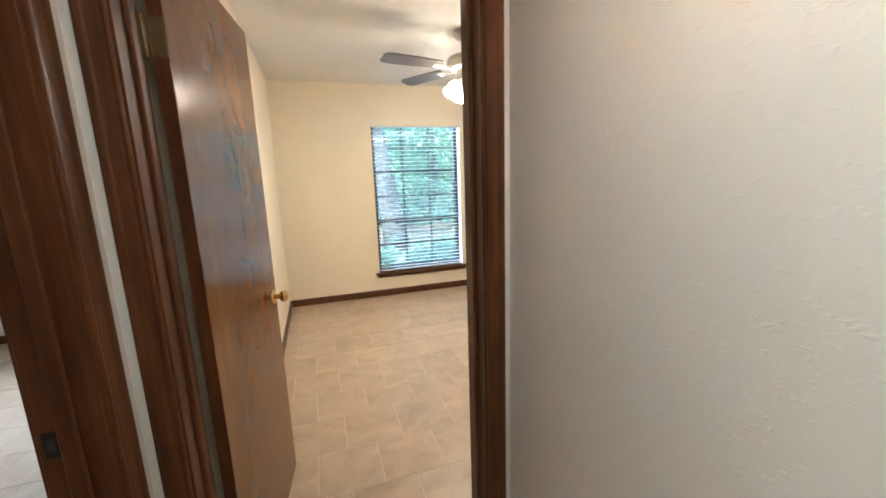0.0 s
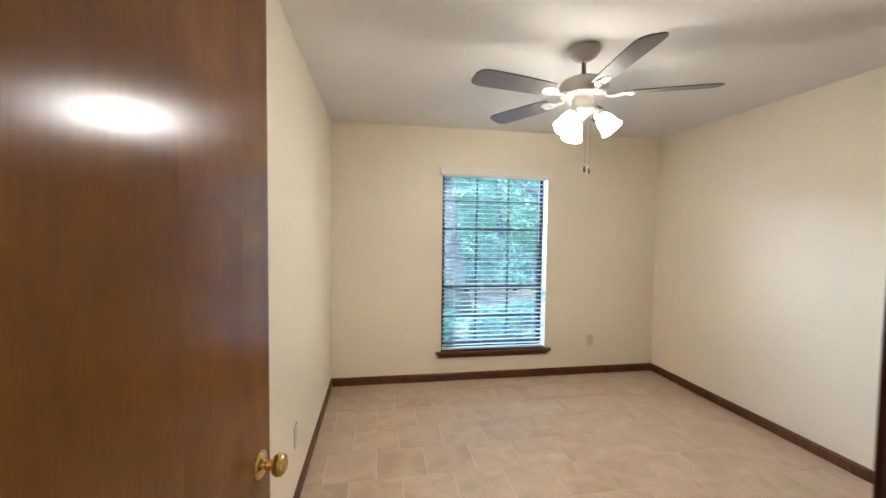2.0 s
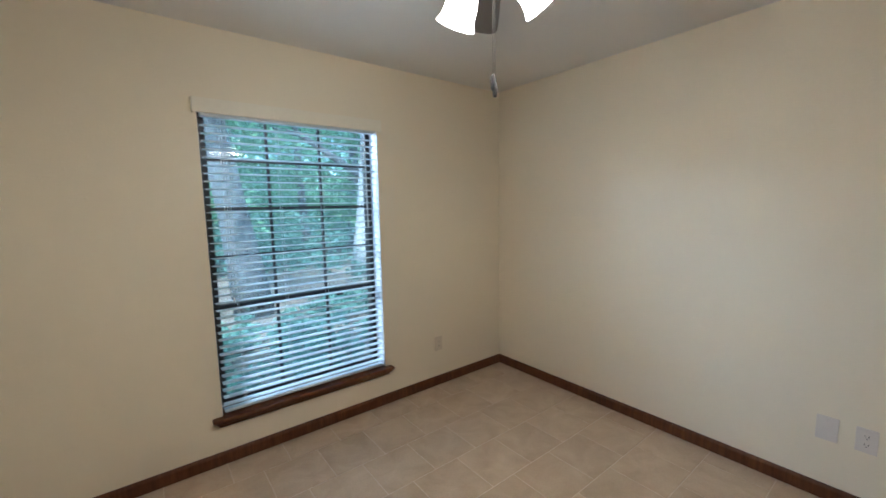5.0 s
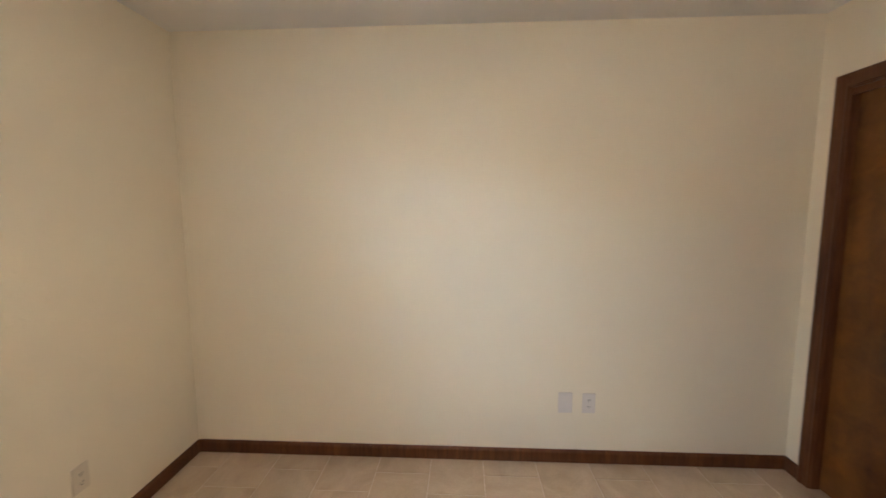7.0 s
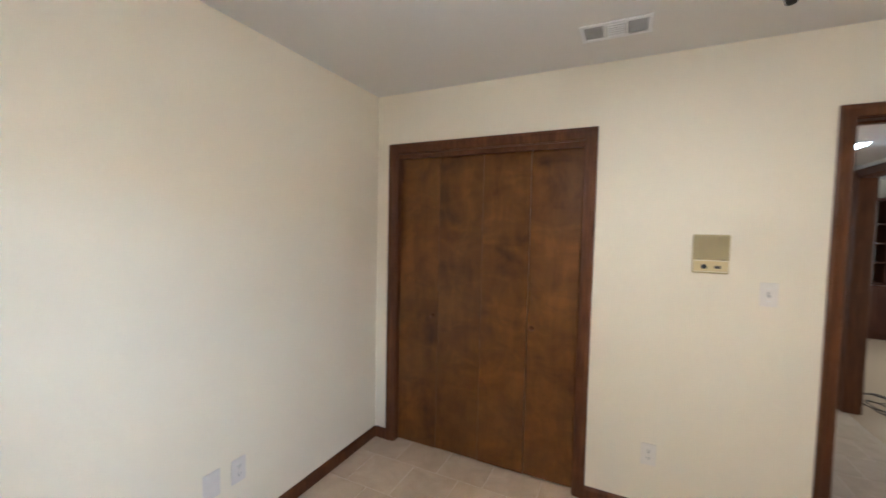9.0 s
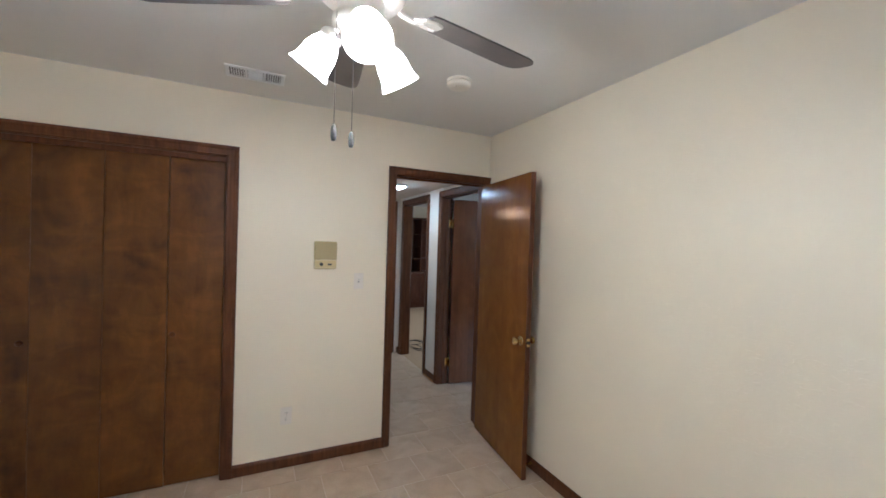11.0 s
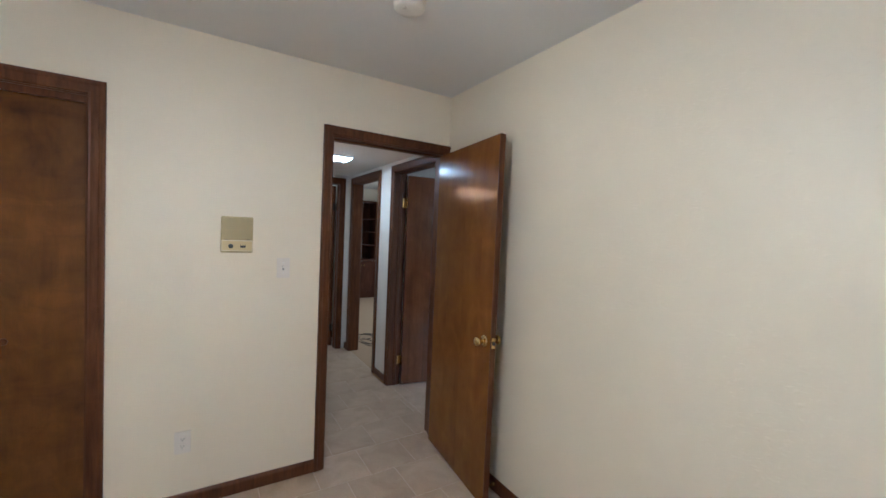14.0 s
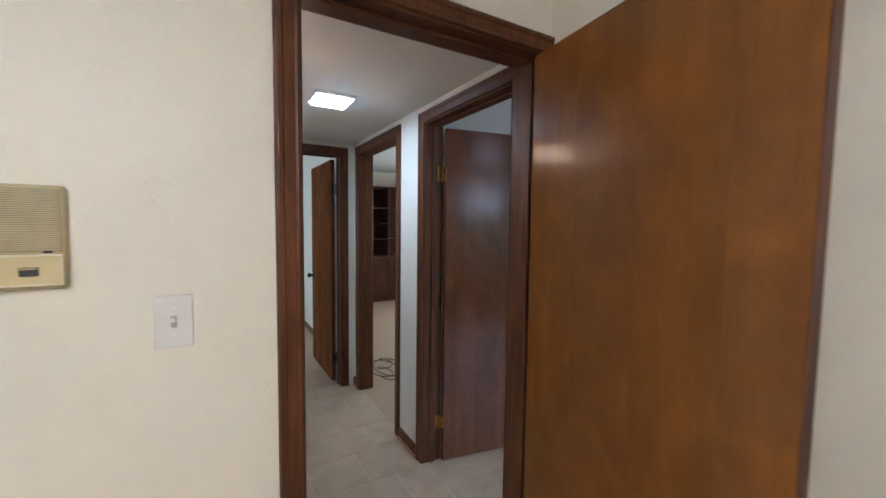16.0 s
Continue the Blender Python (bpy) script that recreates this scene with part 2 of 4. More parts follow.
M_OLDBRASS = plain("tarnished_brass", (0.22, 0.15, 0.07), 0.42, 0.8, 0.15)
M_DARKMETAL = plain("dark_bronze_metal", (0.035, 0.030, 0.026), 0.4, 0.6)
M_WHITE = plain("white_plastic", (0.80, 0.80, 0.80), 0.35, vary=0.02)
M_PLATE = plain("off_white_plastic", (0.65, 0.595, 0.55), 0.35, vary=0.02)
M_IVORY = plain("ivory_plastic", (0.74, 0.68, 0.605), 0.38, vary=0.02)
M_ALMOND = plain("almond_plastic", (0.66, 0.58, 0.46), 0.4, vary=0.02)
M_SLOT = plain("dark_slot", (0.03, 0.03, 0.03), 0.6)
M_TAN = plain("yellowed_beige_plastic", (0.50, 0.405, 0.195), 0.45, vary=0.05)
M_TANLIGHT = plain("pale_beige_plastic", (0.60, 0.48, 0.235), 0.4, vary=0.04)
M_NICKEL = plain("brushed_nickel", (0.62, 0.58, 0.53), 0.38, 0.75, 0.05)
M_BLADE = wood("grey_brown_blade", (0.075, 0.064, 0.057), (0.12, 0.102, 0.09), 0.5, (3, 3, 3))
M_SLAT = plain("white_blind_slat", (0.70, 0.75, 0.78), 0.42, vary=0.02)
M_VALANCE = plain("cream_valance", (0.80, 0.75, 0.63), 0.5, vary=0.02)
M_BRONZE = plain("bronze_aluminium", (0.022, 0.021, 0.020), 0.35, 0.3)
M_GLASS = pane_material()
M_SCREEN = screen_material()
M_SHADE = glowing("lit_frosted_glass", (1.0, 0.82, 0.56), 11.0)
M_LED = glowing("lit_led_panel", (0.88, 1.0, 0.95), 7.5)
M_BULB = glowing("lit_warm_globe", (1.0, 0.56, 0.25), 36.0)
M_DOME = glowing("lit_dome", (1.0, 0.92, 0.82), 1.6)
M_CORD = plain("blind_cord", (0.75, 0.75, 0.73), 0.8)
M_CABLE = plain("black_cable", (0.03, 0.02, 0.02), 0.5)
M_PALEBARK = plain("pale_bark", (0.33, 0.32, 0.31), 0.95, vary=0.3, scale=9, bump=0.03)
M_BARK = plain("grey_bark", (0.085, 0.08, 0.075), 0.95, vary=0.5, scale=14, bump=0.05)
M_LEAF = leaf_material("green_leaves", (0.12, 0.26, 0.13), (0.33, 0.54, 0.31))
# Shrub green paled towards blue: the window's haze is in the leaf colour.
M_SHRUB = leaf_material("hazed_shrub_leaves", (0.12, 0.22, 0.17), (0.25, 0.39, 0.31))
M_GROUND = ground_material()

# ------------------------------------------------------------------ mesh helpers
def mesh_of(name, bm, material, smooth=False):
    me = bpy.data.meshes.new(name)
    bmesh.ops.recalc_face_normals(bm, faces=bm.faces)
    bm.to_mesh(me)
    bm.free()
    me.materials.append(material)
    if smooth:
        for f in me.polygons:
            f.use_smooth = True
    return me


def part(name, bm, material, parent=None, label="", smooth=False, at=None):
    ob = new(name, mesh_of(name, bm, material, smooth))
    if parent is not None:
        ob.parent = parent
    if at is not None:
        ob.matrix_local = at
    if label:
        ob["label"] = label
    return ob


def thing(name, place=None):
    ob = new(name)
    ob.empty_display_size = 0.1
    ob.matrix_world = place if place is not None else Matrix()
    return ob


def box(x0, x1, y0, y1, z0, z1, bevel=0.0, segments=1, bm=None):
    own = bm is None
    bm = bm or bmesh.new()
    made = bmesh.ops.create_cube(bm, size=1.0, matrix=Matrix.Translation(((x0 + x1) / 2, (y0 + y1) / 2, (z0 + z1) / 2)) @ Matrix.Diagonal((x1 - x0, y1 - y0, z1 - z0, 1)))
    if bevel and own:
        bmesh.ops.bevel(bm, geom=bm.edges[:], offset=bevel, segments=segments, profile=0.5, affect="EDGES")
    return bm


def boxes(rows):
    bm = bmesh.new()
    for r in rows:
        box(*r, bm=bm)
    return bm


def lathe(profile, steps=28, bm=None, m=Matrix()):
    """Turned shape: (radius, height) pairs round z."""
    bm = bm or bmesh.new()
    rings = []
    for r, z in profile:
        if r < 1e-5:
            rings.append([bm.verts.new(m @ Vector((0, 0, z)))])
        else:
            rings.append([bm.verts.new(m @ Vector((r * math.cos(2 * math.pi * k / steps), r * math.sin(2 * math.pi * k / steps), z))) for k in range(steps)])
    for a, b in zip(rings, rings[1:]):
        for k in range(steps):
            q = [a[k % len(a)], a[(k + 1) % len(a)], b[(k + 1) % len(b)], b[k % len(b)]]
            q = [v for i, v in enumerate(q) if v not in q[:i]]
            if len(q) > 2:
                bm.faces.new(q)
    return bm


def tube(points, radius, sides=8, bm=None, ends=None):
    """A tube along points; radius a number or one for each point."""
    bm = bm or bmesh.new()
    pts = [Vector(p) for p in points]
    rads = radius if isinstance(radius, (list, tuple)) else [radius] * len(pts)
    rings = []
    for i, p in enumerate(pts):
        d = (pts[min(i + 1, len(pts) - 1)] - pts[max(i - 1, 0)]).normalized()
        side = d.orthogonal().normalized() if abs(d.z) > 0.95 else d.cross(Vector((0, 0, 1))).normalized()
        up = d.cross(side)
        rings.append([bm.verts.new(p + rads[i] * (math.cos(2 * math.pi * k / sides) * side + math.sin(2 * math.pi * k / sides) * up)) for k in range(sides)])
    for a, b in zip(rings, rings[1:]):
        for k in range(sides):
            bm.faces.new((a[k], a[(k + 1) % sides], b[(k + 1) % sides], b[k]))
    bm.faces.new(rings[0][::-1])
    bm.faces.new(rings[-1])
    return bm


def structure(name, bm, material, label, category):
    return tagged(part(name, bm, material), label, category, kind="structure")


# ------------------------------------------------------------------ plan of the place
X0, X1, Y0, Y1, CEIL = -0.17, 3.165, 1.61, 5.07, 2.457      # bedroom
HX0, HX1, HY0, HY1, HCEIL = -0.226, 0.735, -0.78, 1.475, 2.155  # hall
DOOR_H, LEAF_H, CLO_H = 2.048, 2.031, 2.045
BED = (-0.139, 0.651)      # bedroom doorway along x
CLO = (1.772, 2.995)       # closet opening along x
ROOM = (0.583, 1.348)      # side room doorway along y
DEN = (-0.618, 0.166)        # den opening along y
END = (-0.10, 0.66)        # end doorway along x
EAST = (-0.165, 0.585)      # hall closet doorway along y
WIN = (0.868, 1.945, 0.300, 2.060)
J = 0.02                   # jamb board

structure("wall_north", boxes([(-0.29, WIN[0], Y1, 5.25, -0.05, CEIL), (WIN[1], 3.31, Y1, 5.25, -0.05, CEIL), (WIN[0], WIN[1], Y1, 5.25, -0.05, WIN[2] - 0.022), (WIN[0], WIN[1], Y1, 5.25, WIN[3], CEIL)]), M_WALL,
          "cream painted plaster wall with a tall window opening", "wall")
structure("wall_east", boxes([(X1, 3.31, -0.90, Y1, -0.05, CEIL)]), M_WALL, "plain cream painted plaster wall", "wall")
structure("wall_west", boxes([(-0.29, X0, HY1 + 0.06, Y1, -0.05, CEIL)]), M_WALL, "plain cream painted plaster wall behind the open door", "wall")
structure("wall_south", boxes([(X0, BED[0] - J, 1.543, Y0, -0.05, CEIL), (BED[0] - J, BED[1] + J, 1.543, Y0, DOOR_H + J, CEIL), (BED[1] + J, CLO[0] - J, 1.543, Y0, -0.05, CEIL),
                               (CLO[0] - J, CLO[1] + J, HY1, Y0, CLO_H + J, CEIL), (CLO[1] + J, X1, HY1, Y0, -0.05, CEIL)]), M_WALL,
          "cream painted plaster wall with a doorway and a closet opening", "wall")
structure("wall_hall_north", boxes([(-0.29, BED[0] - J, HY1, 1.540, -0.05, CEIL), (BED[0] - J, BED[1] + J, HY1, 1.540, DOOR_H + J, CEIL), (BED[1] + J, CLO[0] - J, HY1, 1.540, -0.05, CEIL)]), M_HALL,
          "white textured plaster wall beside the bedroom doorway", "wall")
structure("wall_hall_west", boxes([(HX0 - 0.11, HX0, -4.6, DEN[0] - J, -0.05, CEIL), (HX0 - 0.11, HX0, DEN[0] - J, DEN[1] + J, DOOR_H + J, CEIL), (HX0 - 0.11, HX0, DEN[1] + J, ROOM[0] - J, -0.05, CEIL),
                                   (HX0 - 0.11, HX0, ROOM[0] - J, ROOM[1] + J, DOOR_H + J, CEIL), (HX0 - 0.11, HX0, ROOM[1] + J, HY1, -0.05, CEIL)]), M_HALL,
          "white textured plaster wall with two doorways", "wall")
structure("wall_hall_east", boxes([(HX1, 0.855, HY0, EAST[0] - J, -0.05, CEIL), (HX1, 0.855, EAST[0] - J, EAST[1] + J, DOOR_H + J, CEIL), (HX1, 0.855, EAST[1] + J, HY1, -0.05, CEIL)]), M_HALL,
          "white textured plaster wall with raised trowel dabs", "wall")
structure("wall_hall_south", boxes([(HX0, END[0] - J, -0.90, HY0, -0.05, CEIL), (END[0] - J, END[1] + J, -0.90, HY0, DOOR_H + J, CEIL), (END[1] + J, 2.3, -0.90, HY0, -0.05, CEIL)]), M_HALL,
          "white plaster wall with a doorway at the hall's end", "wall")
# unseen wall, put in to stop light leaking past the closet doors
structure("wall_closet_back", boxes([(0.855, X1, 0.80, 0.86, -0.05, CEIL)]), M_HALL, "unseen white closet back wall against light leaks", "wall")
# side room, den and end room: plain closing walls, one window opening in the side room
structure("wall_room_north", boxes([(-3.92, -2.5, Y1, 5.25, -0.05, CEIL), (-1.4, -0.29, Y1, 5.25, -0.05, CEIL), (-2.5, -1.4, Y1, 5.25, -0.05, 0.7), (-2.5, -1.4, Y1, 5.25, 2.06, CEIL)]), M_HALL, "plain white wall with a window opening", "wall")
structure("wall_room_west", boxes([(-3.92, -3.8, 0.38, Y1, -0.05, CEIL)]), M_HALL, "plain white wall", "wall")
structure("wall_room_south", boxes([(-3.92, -0.300, 0.38, 0.50, -0.05, CEIL)]), M_HALL, "plain white wall between two rooms", "wall")
structure("wall_room_east", boxes([(-0.300, -0.2925, HY1, Y1, -0.05, CEIL)]), M_HALL, "plain white wall of the side room", "wall")
structure("wall_den_west", boxes([(-3.42, -3.3, -4.6, 0.38, -0.05, CEIL)]), M_WALL, "plain beige den wall", "wall")
structure("wall_den_south", boxes([(-3.42, -0.300, -4.72, -4.6, -0.05, CEIL)]), M_WALL, "plain beige den wall above the bookcase", "wall")
structure("wall_end_south", boxes([(-0.300, 2.42, -3.92, -3.8, -0.05, CEIL)]), M_HALL, "plain white wall", "wall")
structure("wall_end_east", boxes([(2.3, 2.42, -3.8, HY0, -0.05, CEIL)]), M_HALL, "plain white wall", "wall")
structure("ceiling", boxes([(-3.92, 3.31, -4.72, 5.25, CEIL, 2.60)]), M_CEIL, "white textured bedroom ceiling", "ceiling")
structure("ceiling_hall", boxes([(HX0, HX1, HY0, HY1, HCEIL, 2.20)]), M_CEIL, "low white hall ceiling", "ceiling")
FLOOR = structure("floor", boxes([(-0.295, 3.31, -3.92, 5.25, -0.06, -0.0022)]), M_GROUT, "beige ceramic tile floor laid in offset rows", "floor")
SIDE_FLOOR = structure("floor_side_room", boxes([(-3.92, -0.295, 0.38, 5.25, -0.06, -0.0022)]), M_GROUT, "beige ceramic tile floor of the side room", "floor")
structure("floor_den", boxes([(-3.42, -0.300, -4.72, 0.38, -0.06, -0.001), (-0.300, -0.2505, DEN[0], DEN[1], -0.05, -0.001)]), M_CARPET, "tan carpet in the den", "floor")

# ------------------------------------------------------------------ trim: casings, jambs, baseboards
PROFILE = [(0, 0), (0, 0.010), (0.004, 0.013), (0.012, 0.011), (0.018, 0.012), (0.040, 0.014), (0.046, 0.018), (0.056, 0.019), (0.062, 0.017), (0.065, 0.012), (0.065, 0)]


def casing(m, w, h, front, wide=1.0, reveal=0.006):
    """Moulded frame round an opening of width w and height h; front is the wall face, -1 or +1 its direction."""
    face, sign = front
    bm = bmesh.new()
    rows = []
    for p, d in PROFILE:
        q, y = p * wide + reveal, face + sign * d
        rows.append([bm.verts.new(m @ Vector(c)) for c in ((-q, y, 0.001), (-q, y, h + q), (w + q, y, h + q), (w + q, y, 0.001))])
    for a, b in zip(rows, rows[1:]):
        for k in range(3):
            bm.faces.new((a[k], a[k + 1], b[k + 1], b[k]))
    return bm


def opening(name, m, w, depth, h, sides, label, stop=None, wide=1.0):
    """Lined doorway: jamb boards, stop and the mouldings on its faces. Local x along the wall, y through it."""
    frame_ob = tagged(thing(name, Matrix()), label, "door frame", kind="structure")
    for nm, r in (("side_jamb", (-J, 0, -0.002, depth + 0.002, 0.0, h + J)), ("side_jamb", (w, w + J, -0.002, depth + 0.002, 0.0, h + J)), ("head_jamb", (0, w, -0.002, depth + 0.002, h, h + J))):
        bm = box(*r, bevel=0.0015)
        bm.transform(m)
        part(nm, bm, M_TRIM, frame_ob)
    if stop:
        a, b = stop
        for r in ((0, 0.011, a, b, 0, h), (w - 0.011, w, a, b, 0, h), (0.011, w - 0.011, a, b, h - 0.011, h)):
            bm = box(*r, bevel=0.003)
            bm.transform(m)
            part("door_stop_strip", bm, M_TRIM, frame_ob)
    for front in sides:
        part("casing", casing(m, w, h, front, wide), M_TRIM, frame_ob, "moulded dark brown casing")
    return frame_ob


M_BED = pose(BED[0], HY1, 0)
W_BED = BED[1] - BED[0]
bed_frame = opening("door_frame_1", M_BED, W_BED, 0.135, DOOR_H, ((0.0, -1), (0.135, 1)), "dark-stained moulded wooden frame of the bedroom doorway", (0.055, 0.088), wide=0.877)
M_ROOM = pose(HX0, ROOM[0], 0, rz=90)
room_frame = opening("door_frame_2", M_ROOM, ROOM[1] - ROOM[0], 0.11, DOOR_H, ((0.0, -1), (0.11, 1)), "dark-stained moulded wooden frame of the side room doorway", (0.042, 0.075))
M_DEN = pose(HX0, DEN[0], 0, rz=90)
den_frame = opening("door_frame_3", M_DEN, DEN[1] - DEN[0], 0.11, DOOR_H, ((0.0, -1), (0.11, 1)), "dark-stained cased opening to the den")
M_END = pose(END[1], HY0, 0, rz=180)
end_frame = opening("door_frame_4", M_END, END[1] - END[0], 0.12, DOOR_H, ((0.0, -1),), "dark-stained wooden frame at the hall's end", (0.042, 0.075))
M_EAST = pose(HX1, EAST[1], 0, rz=-90)
east_frame = opening("door_frame_5", M_EAST, EAST[1] - EAST[0], 0.12, DOOR_H, ((0.0, -1),), "dark-stained wooden frame of a closed hall door", (0.042, 0.075))
M_CLO = pose(CLO[1], Y0, 0, rz=180)
W_CLO = CLO[1] - CLO[0]
closet_frame = opening("closet_frame", M_CLO, W_CLO, 0.135, CLO_H, ((0.0, -1),), "dark-stained moulded frame round the closet")
part("track_fascia", box(CLO[0], CLO[1], 1.598, 1.606, 2.012, CLO_H - 0.001, 0.001), M_TRIM, closet_frame)
# strike plates
for _fr, _m, _p, _mt in ((bed_frame, M_BED, (W_BED - 0.002, 0.105, 0.915), M_BRASS), (room_frame, M_ROOM, (ROOM[1] - ROOM[0] - 0.002, 0.090, 0.94), M_DARKMETAL)):
    bm = box(_p[0], _p[0] + 0.0035, _p[1] - 0.014, _p[1] + 0.014, _p[2] - 0.028, _p[2] + 0.028, 0.001)
    bm.transform(_m)
    _plate = part("strike_plate", bm, _mt, _fr, "small metal strike plate")
    bm = box(_p[0] - 0.001, _p[0] + 0.002, _p[1] - 0.007, _p[1] + 0.007, _p[2] - 0.012, _p[2] + 0.012)
    bm.transform(_m)
    part("strike_hole", bm, M_SLOT, _plate)

BASE_H, BASE_T = 0.076, 0.013
BASE_PROFILE = [(0, 0), (BASE_T, 0), (BASE_T, 0.058), (0.010, 0.066), (0.006, 0.072), (0.003, BASE_H), (0, BASE_H)]


def baseboard(a, b, inward, label="dark-stained wooden baseboard", material=None):
    """A run of moulded board from a to b on a wall, standing out along inward."""
    bm = bmesh.new()
    ends = []
    for p in (a, b):
        ends.append([bm.verts.new((p[0] + inward[0] * d, p[1] + inward[1] * d, 0.001 + z)) for d, z in BASE_PROFILE])
    n = len(BASE_PROFILE)
    for k in range(n):
        bm.faces.new((ends[0][k], ends[0][(k + 1) % n], ends[1][(k + 1) % n], ends[1][k]))
    bm.faces.new(ends[0]), bm.faces.new(ends[1])
    return structure("baseboard", bm, material or M_TRIM, label, "baseboard")


CW = 0.071
baseboard((X0, Y1), (X1, Y1), (0, -1))
baseboard((X1, Y0), (X1, Y1 - BASE_T), (-1, 0))
baseboard((X0, Y0), (X0, Y1 - BASE_T), (1, 0))
baseboard((BED[1] + 0.063, Y0), (CLO[0] - CW, Y0), (0, 1))
baseboard((CLO[1] + CW, Y0), (X1 - BASE_T, Y0), (0, 1))
baseboard((HX0, DEN[1] + CW), (HX0, ROOM[0] - CW), (1, 0))
baseboard((HX0, HY0), (HX0, DEN[0] - CW), (1, 0))
baseboard((HX0, ROOM[1] + CW), (HX0, HY1), (1, 0))
baseboard((HX1, EAST[1] + CW), (HX1, HY1), (-1, 0))
baseboard((HX1, HY0), (HX1, EAST[0] - CW), (-1, 0))
baseboard((HX0, -3.8), (HX0, -0.90), (1, 0))
baseboard((-3.8, Y1), (-0.300, Y1), (0, -1))
baseboard((-3.8, 0.50), (-3.8, Y1 - BASE_T), (1, 0))
baseboard((-0.300, HY1), (-0.300, Y1 - BASE_T), (-1, 0))
structure("trim", box(HX0 + BASE_T, HX0 + BASE_T + 0.010, DEN[1] + CW + 0.002, ROOM[0] - CW - 0.002, 0.001, 0.017, 0.004, 2), M_RAW, "pale unstained shoe moulding under the hall baseboard", "moulding")

# ------------------------------------------------------------------ doors
KNOB = [(0.0, 0.062), (0.012, 0.0615), (0.021, 0.058), (0.026, 0.050), (0.0265, 0.043), (0.023, 0.036), (0.016, 0.031), (0.0115, 0.027), (0.0105, 0.014), (0.013, 0.011), (0.024, 0.009), (0.031, 0.006), (0.0325, 0.002), (0.0325, 0.0)]


def door(name, place, w, label, material, metal, mirror=1, hinge_metal=None, knob_z=0.915, hinges=(0.24, 1.77), swing=0.0):
    """A flush leaf. Local: pin at the origin, leaf along x, its thickness on the far side of the pin; mirror -1 for the other hand; swing: degrees it stands open."""
    d = tagged(thing(name, place), label, "door", kind="structure")
    y0, y1 = sorted((-mirror * 0.045, -mirror * 0.010))
    part("leaf", box(0.0065, w - 0.0025, y0, y1, 0.012, LEAF_H, 0.0012), material, d, "flush veneered leaf")
    for e in (0.004, w - 0.0025):
        part("edge_strip", box(e, e + 0.0025, y0 + 0.0006, y1 - 0.0006, 0.012, LEAF_H), M_TRIM, d, "dark-stained edge of the leaf")
    for side, y in ((1, y1), (-1, y0)):
        m = pose(w - 0.062, y, knob_z, rx=-90 * side)
        k = part("knob", lathe(KNOB[:9], 28, m=m), metal, d, "round door knob", smooth=True)
        part("rose", lathe(KNOB[8:], 28, m=m), metal, k, smooth=True)
    lp = part("latch_plate", box(w - 0.0005, w + 0.002, (y0 + y1) / 2 - 0.012, (y0 + y1) / 2 + 0.012, knob_z - 0.028, knob_z + 0.028, 0.0008), metal, d, "brass latch plate")
    part("latch_bolt", box(w + 0.001, w + 0.011, (y0 + y1) / 2 - 0.006, (y0 + y1) / 2 + 0.006, knob_z - 0.010, knob_z + 0.010, 0.002), M_SLOT, lp)
    for z in hinges:
        h = part("hinge", lathe([(0, -0.048), (0.005, -0.047), (0.006, -0.044), (0.006, 0.044), (0.005, 0.047), (0, 0.048)], 12, m=pose(0, 0, z)), hinge_metal or metal, d, "brass butt hinge", smooth=True)
        part("hinge_leaf", box(0.0015, 0.004, y0 + 0.003, y1 - 0.001 if mirror > 0 else y1, z - 0.044, z + 0.044), hinge_metal or metal, h)
        yj = sorted((-mirror * 0.036, 0.0))
        bm = box(-0.0015, 0.0005, yj[0], yj[1], z - 0.044, z + 0.044)
        bm.transform(Matrix.Rotation(radians(-swing), 4, "Z"))
        part("jamb_leaf", bm, hinge_metal or metal, h)
    return d


door("door_1", pose(-0.135, Y0 + 0.010, 0, rz=83.6), 0.766, "varnished reddish-brown flush wooden door standing open against the wall", M_DOOR, M_BRASS, hinge_metal=M_OLDBRASS, swing=83.6)
door("door_2", pose(HX0 - 0.12, ROOM[0], 0, rz=170), 0.757, "varnished brown flush wooden door standing open into the side room", M_DOORDARK, M_BRASS, swing=80)
door("door_3", pose(END[0], -0.912, 0, rz=-89), 0.752, "brown flush wooden door standing open at the hall's end", M_DOORDULL, M_DARKMETAL, mirror=-1, swing=-89)

door("door_4", pose(0.865, EAST[1], 0, rz=-90), 0.748, "closed brown flush door in the hall", M_DOOR, M_BRASS)

# closet: four folding leaves
closet = tagged(thing("closet_door", pose(CLO[0], 1.572, 0)), "closed bifold closet doors of dark figured veneer", "closet door", kind="structure")
_edges = [0.003, 0.300, 0.606, 0.914, W_CLO - 0.003]
for _i in range(4):
    _a, _b = _edges[_i] + (0.0016 if _i == 1 else 0.0006), _edges[_i + 1] - (0.0016 if _i == 0 else 0.0006)
    _leaf = part("folding_leaf", box(_a, _b, -0.028, 0.0, 0.014 - 0.004 * (_i % 2), 2.018, 0.0015), M_CLOSET, closet)
    if _i in (0, 3):
        _kx = 0.268 if _i == 0 else 0.945
        part("pull_knob", lathe([(0, 0.028), (0.010, 0.027), (0.015, 0.022), (0.016, 0.017), (0.011, 0.011), (0.007, 0.008), (0.008, 0.0)], 18, m=pose(_kx, 0.0, 0.942, rx=-90)), M_TRIM, _leaf, "small round wooden pull", smooth=True)

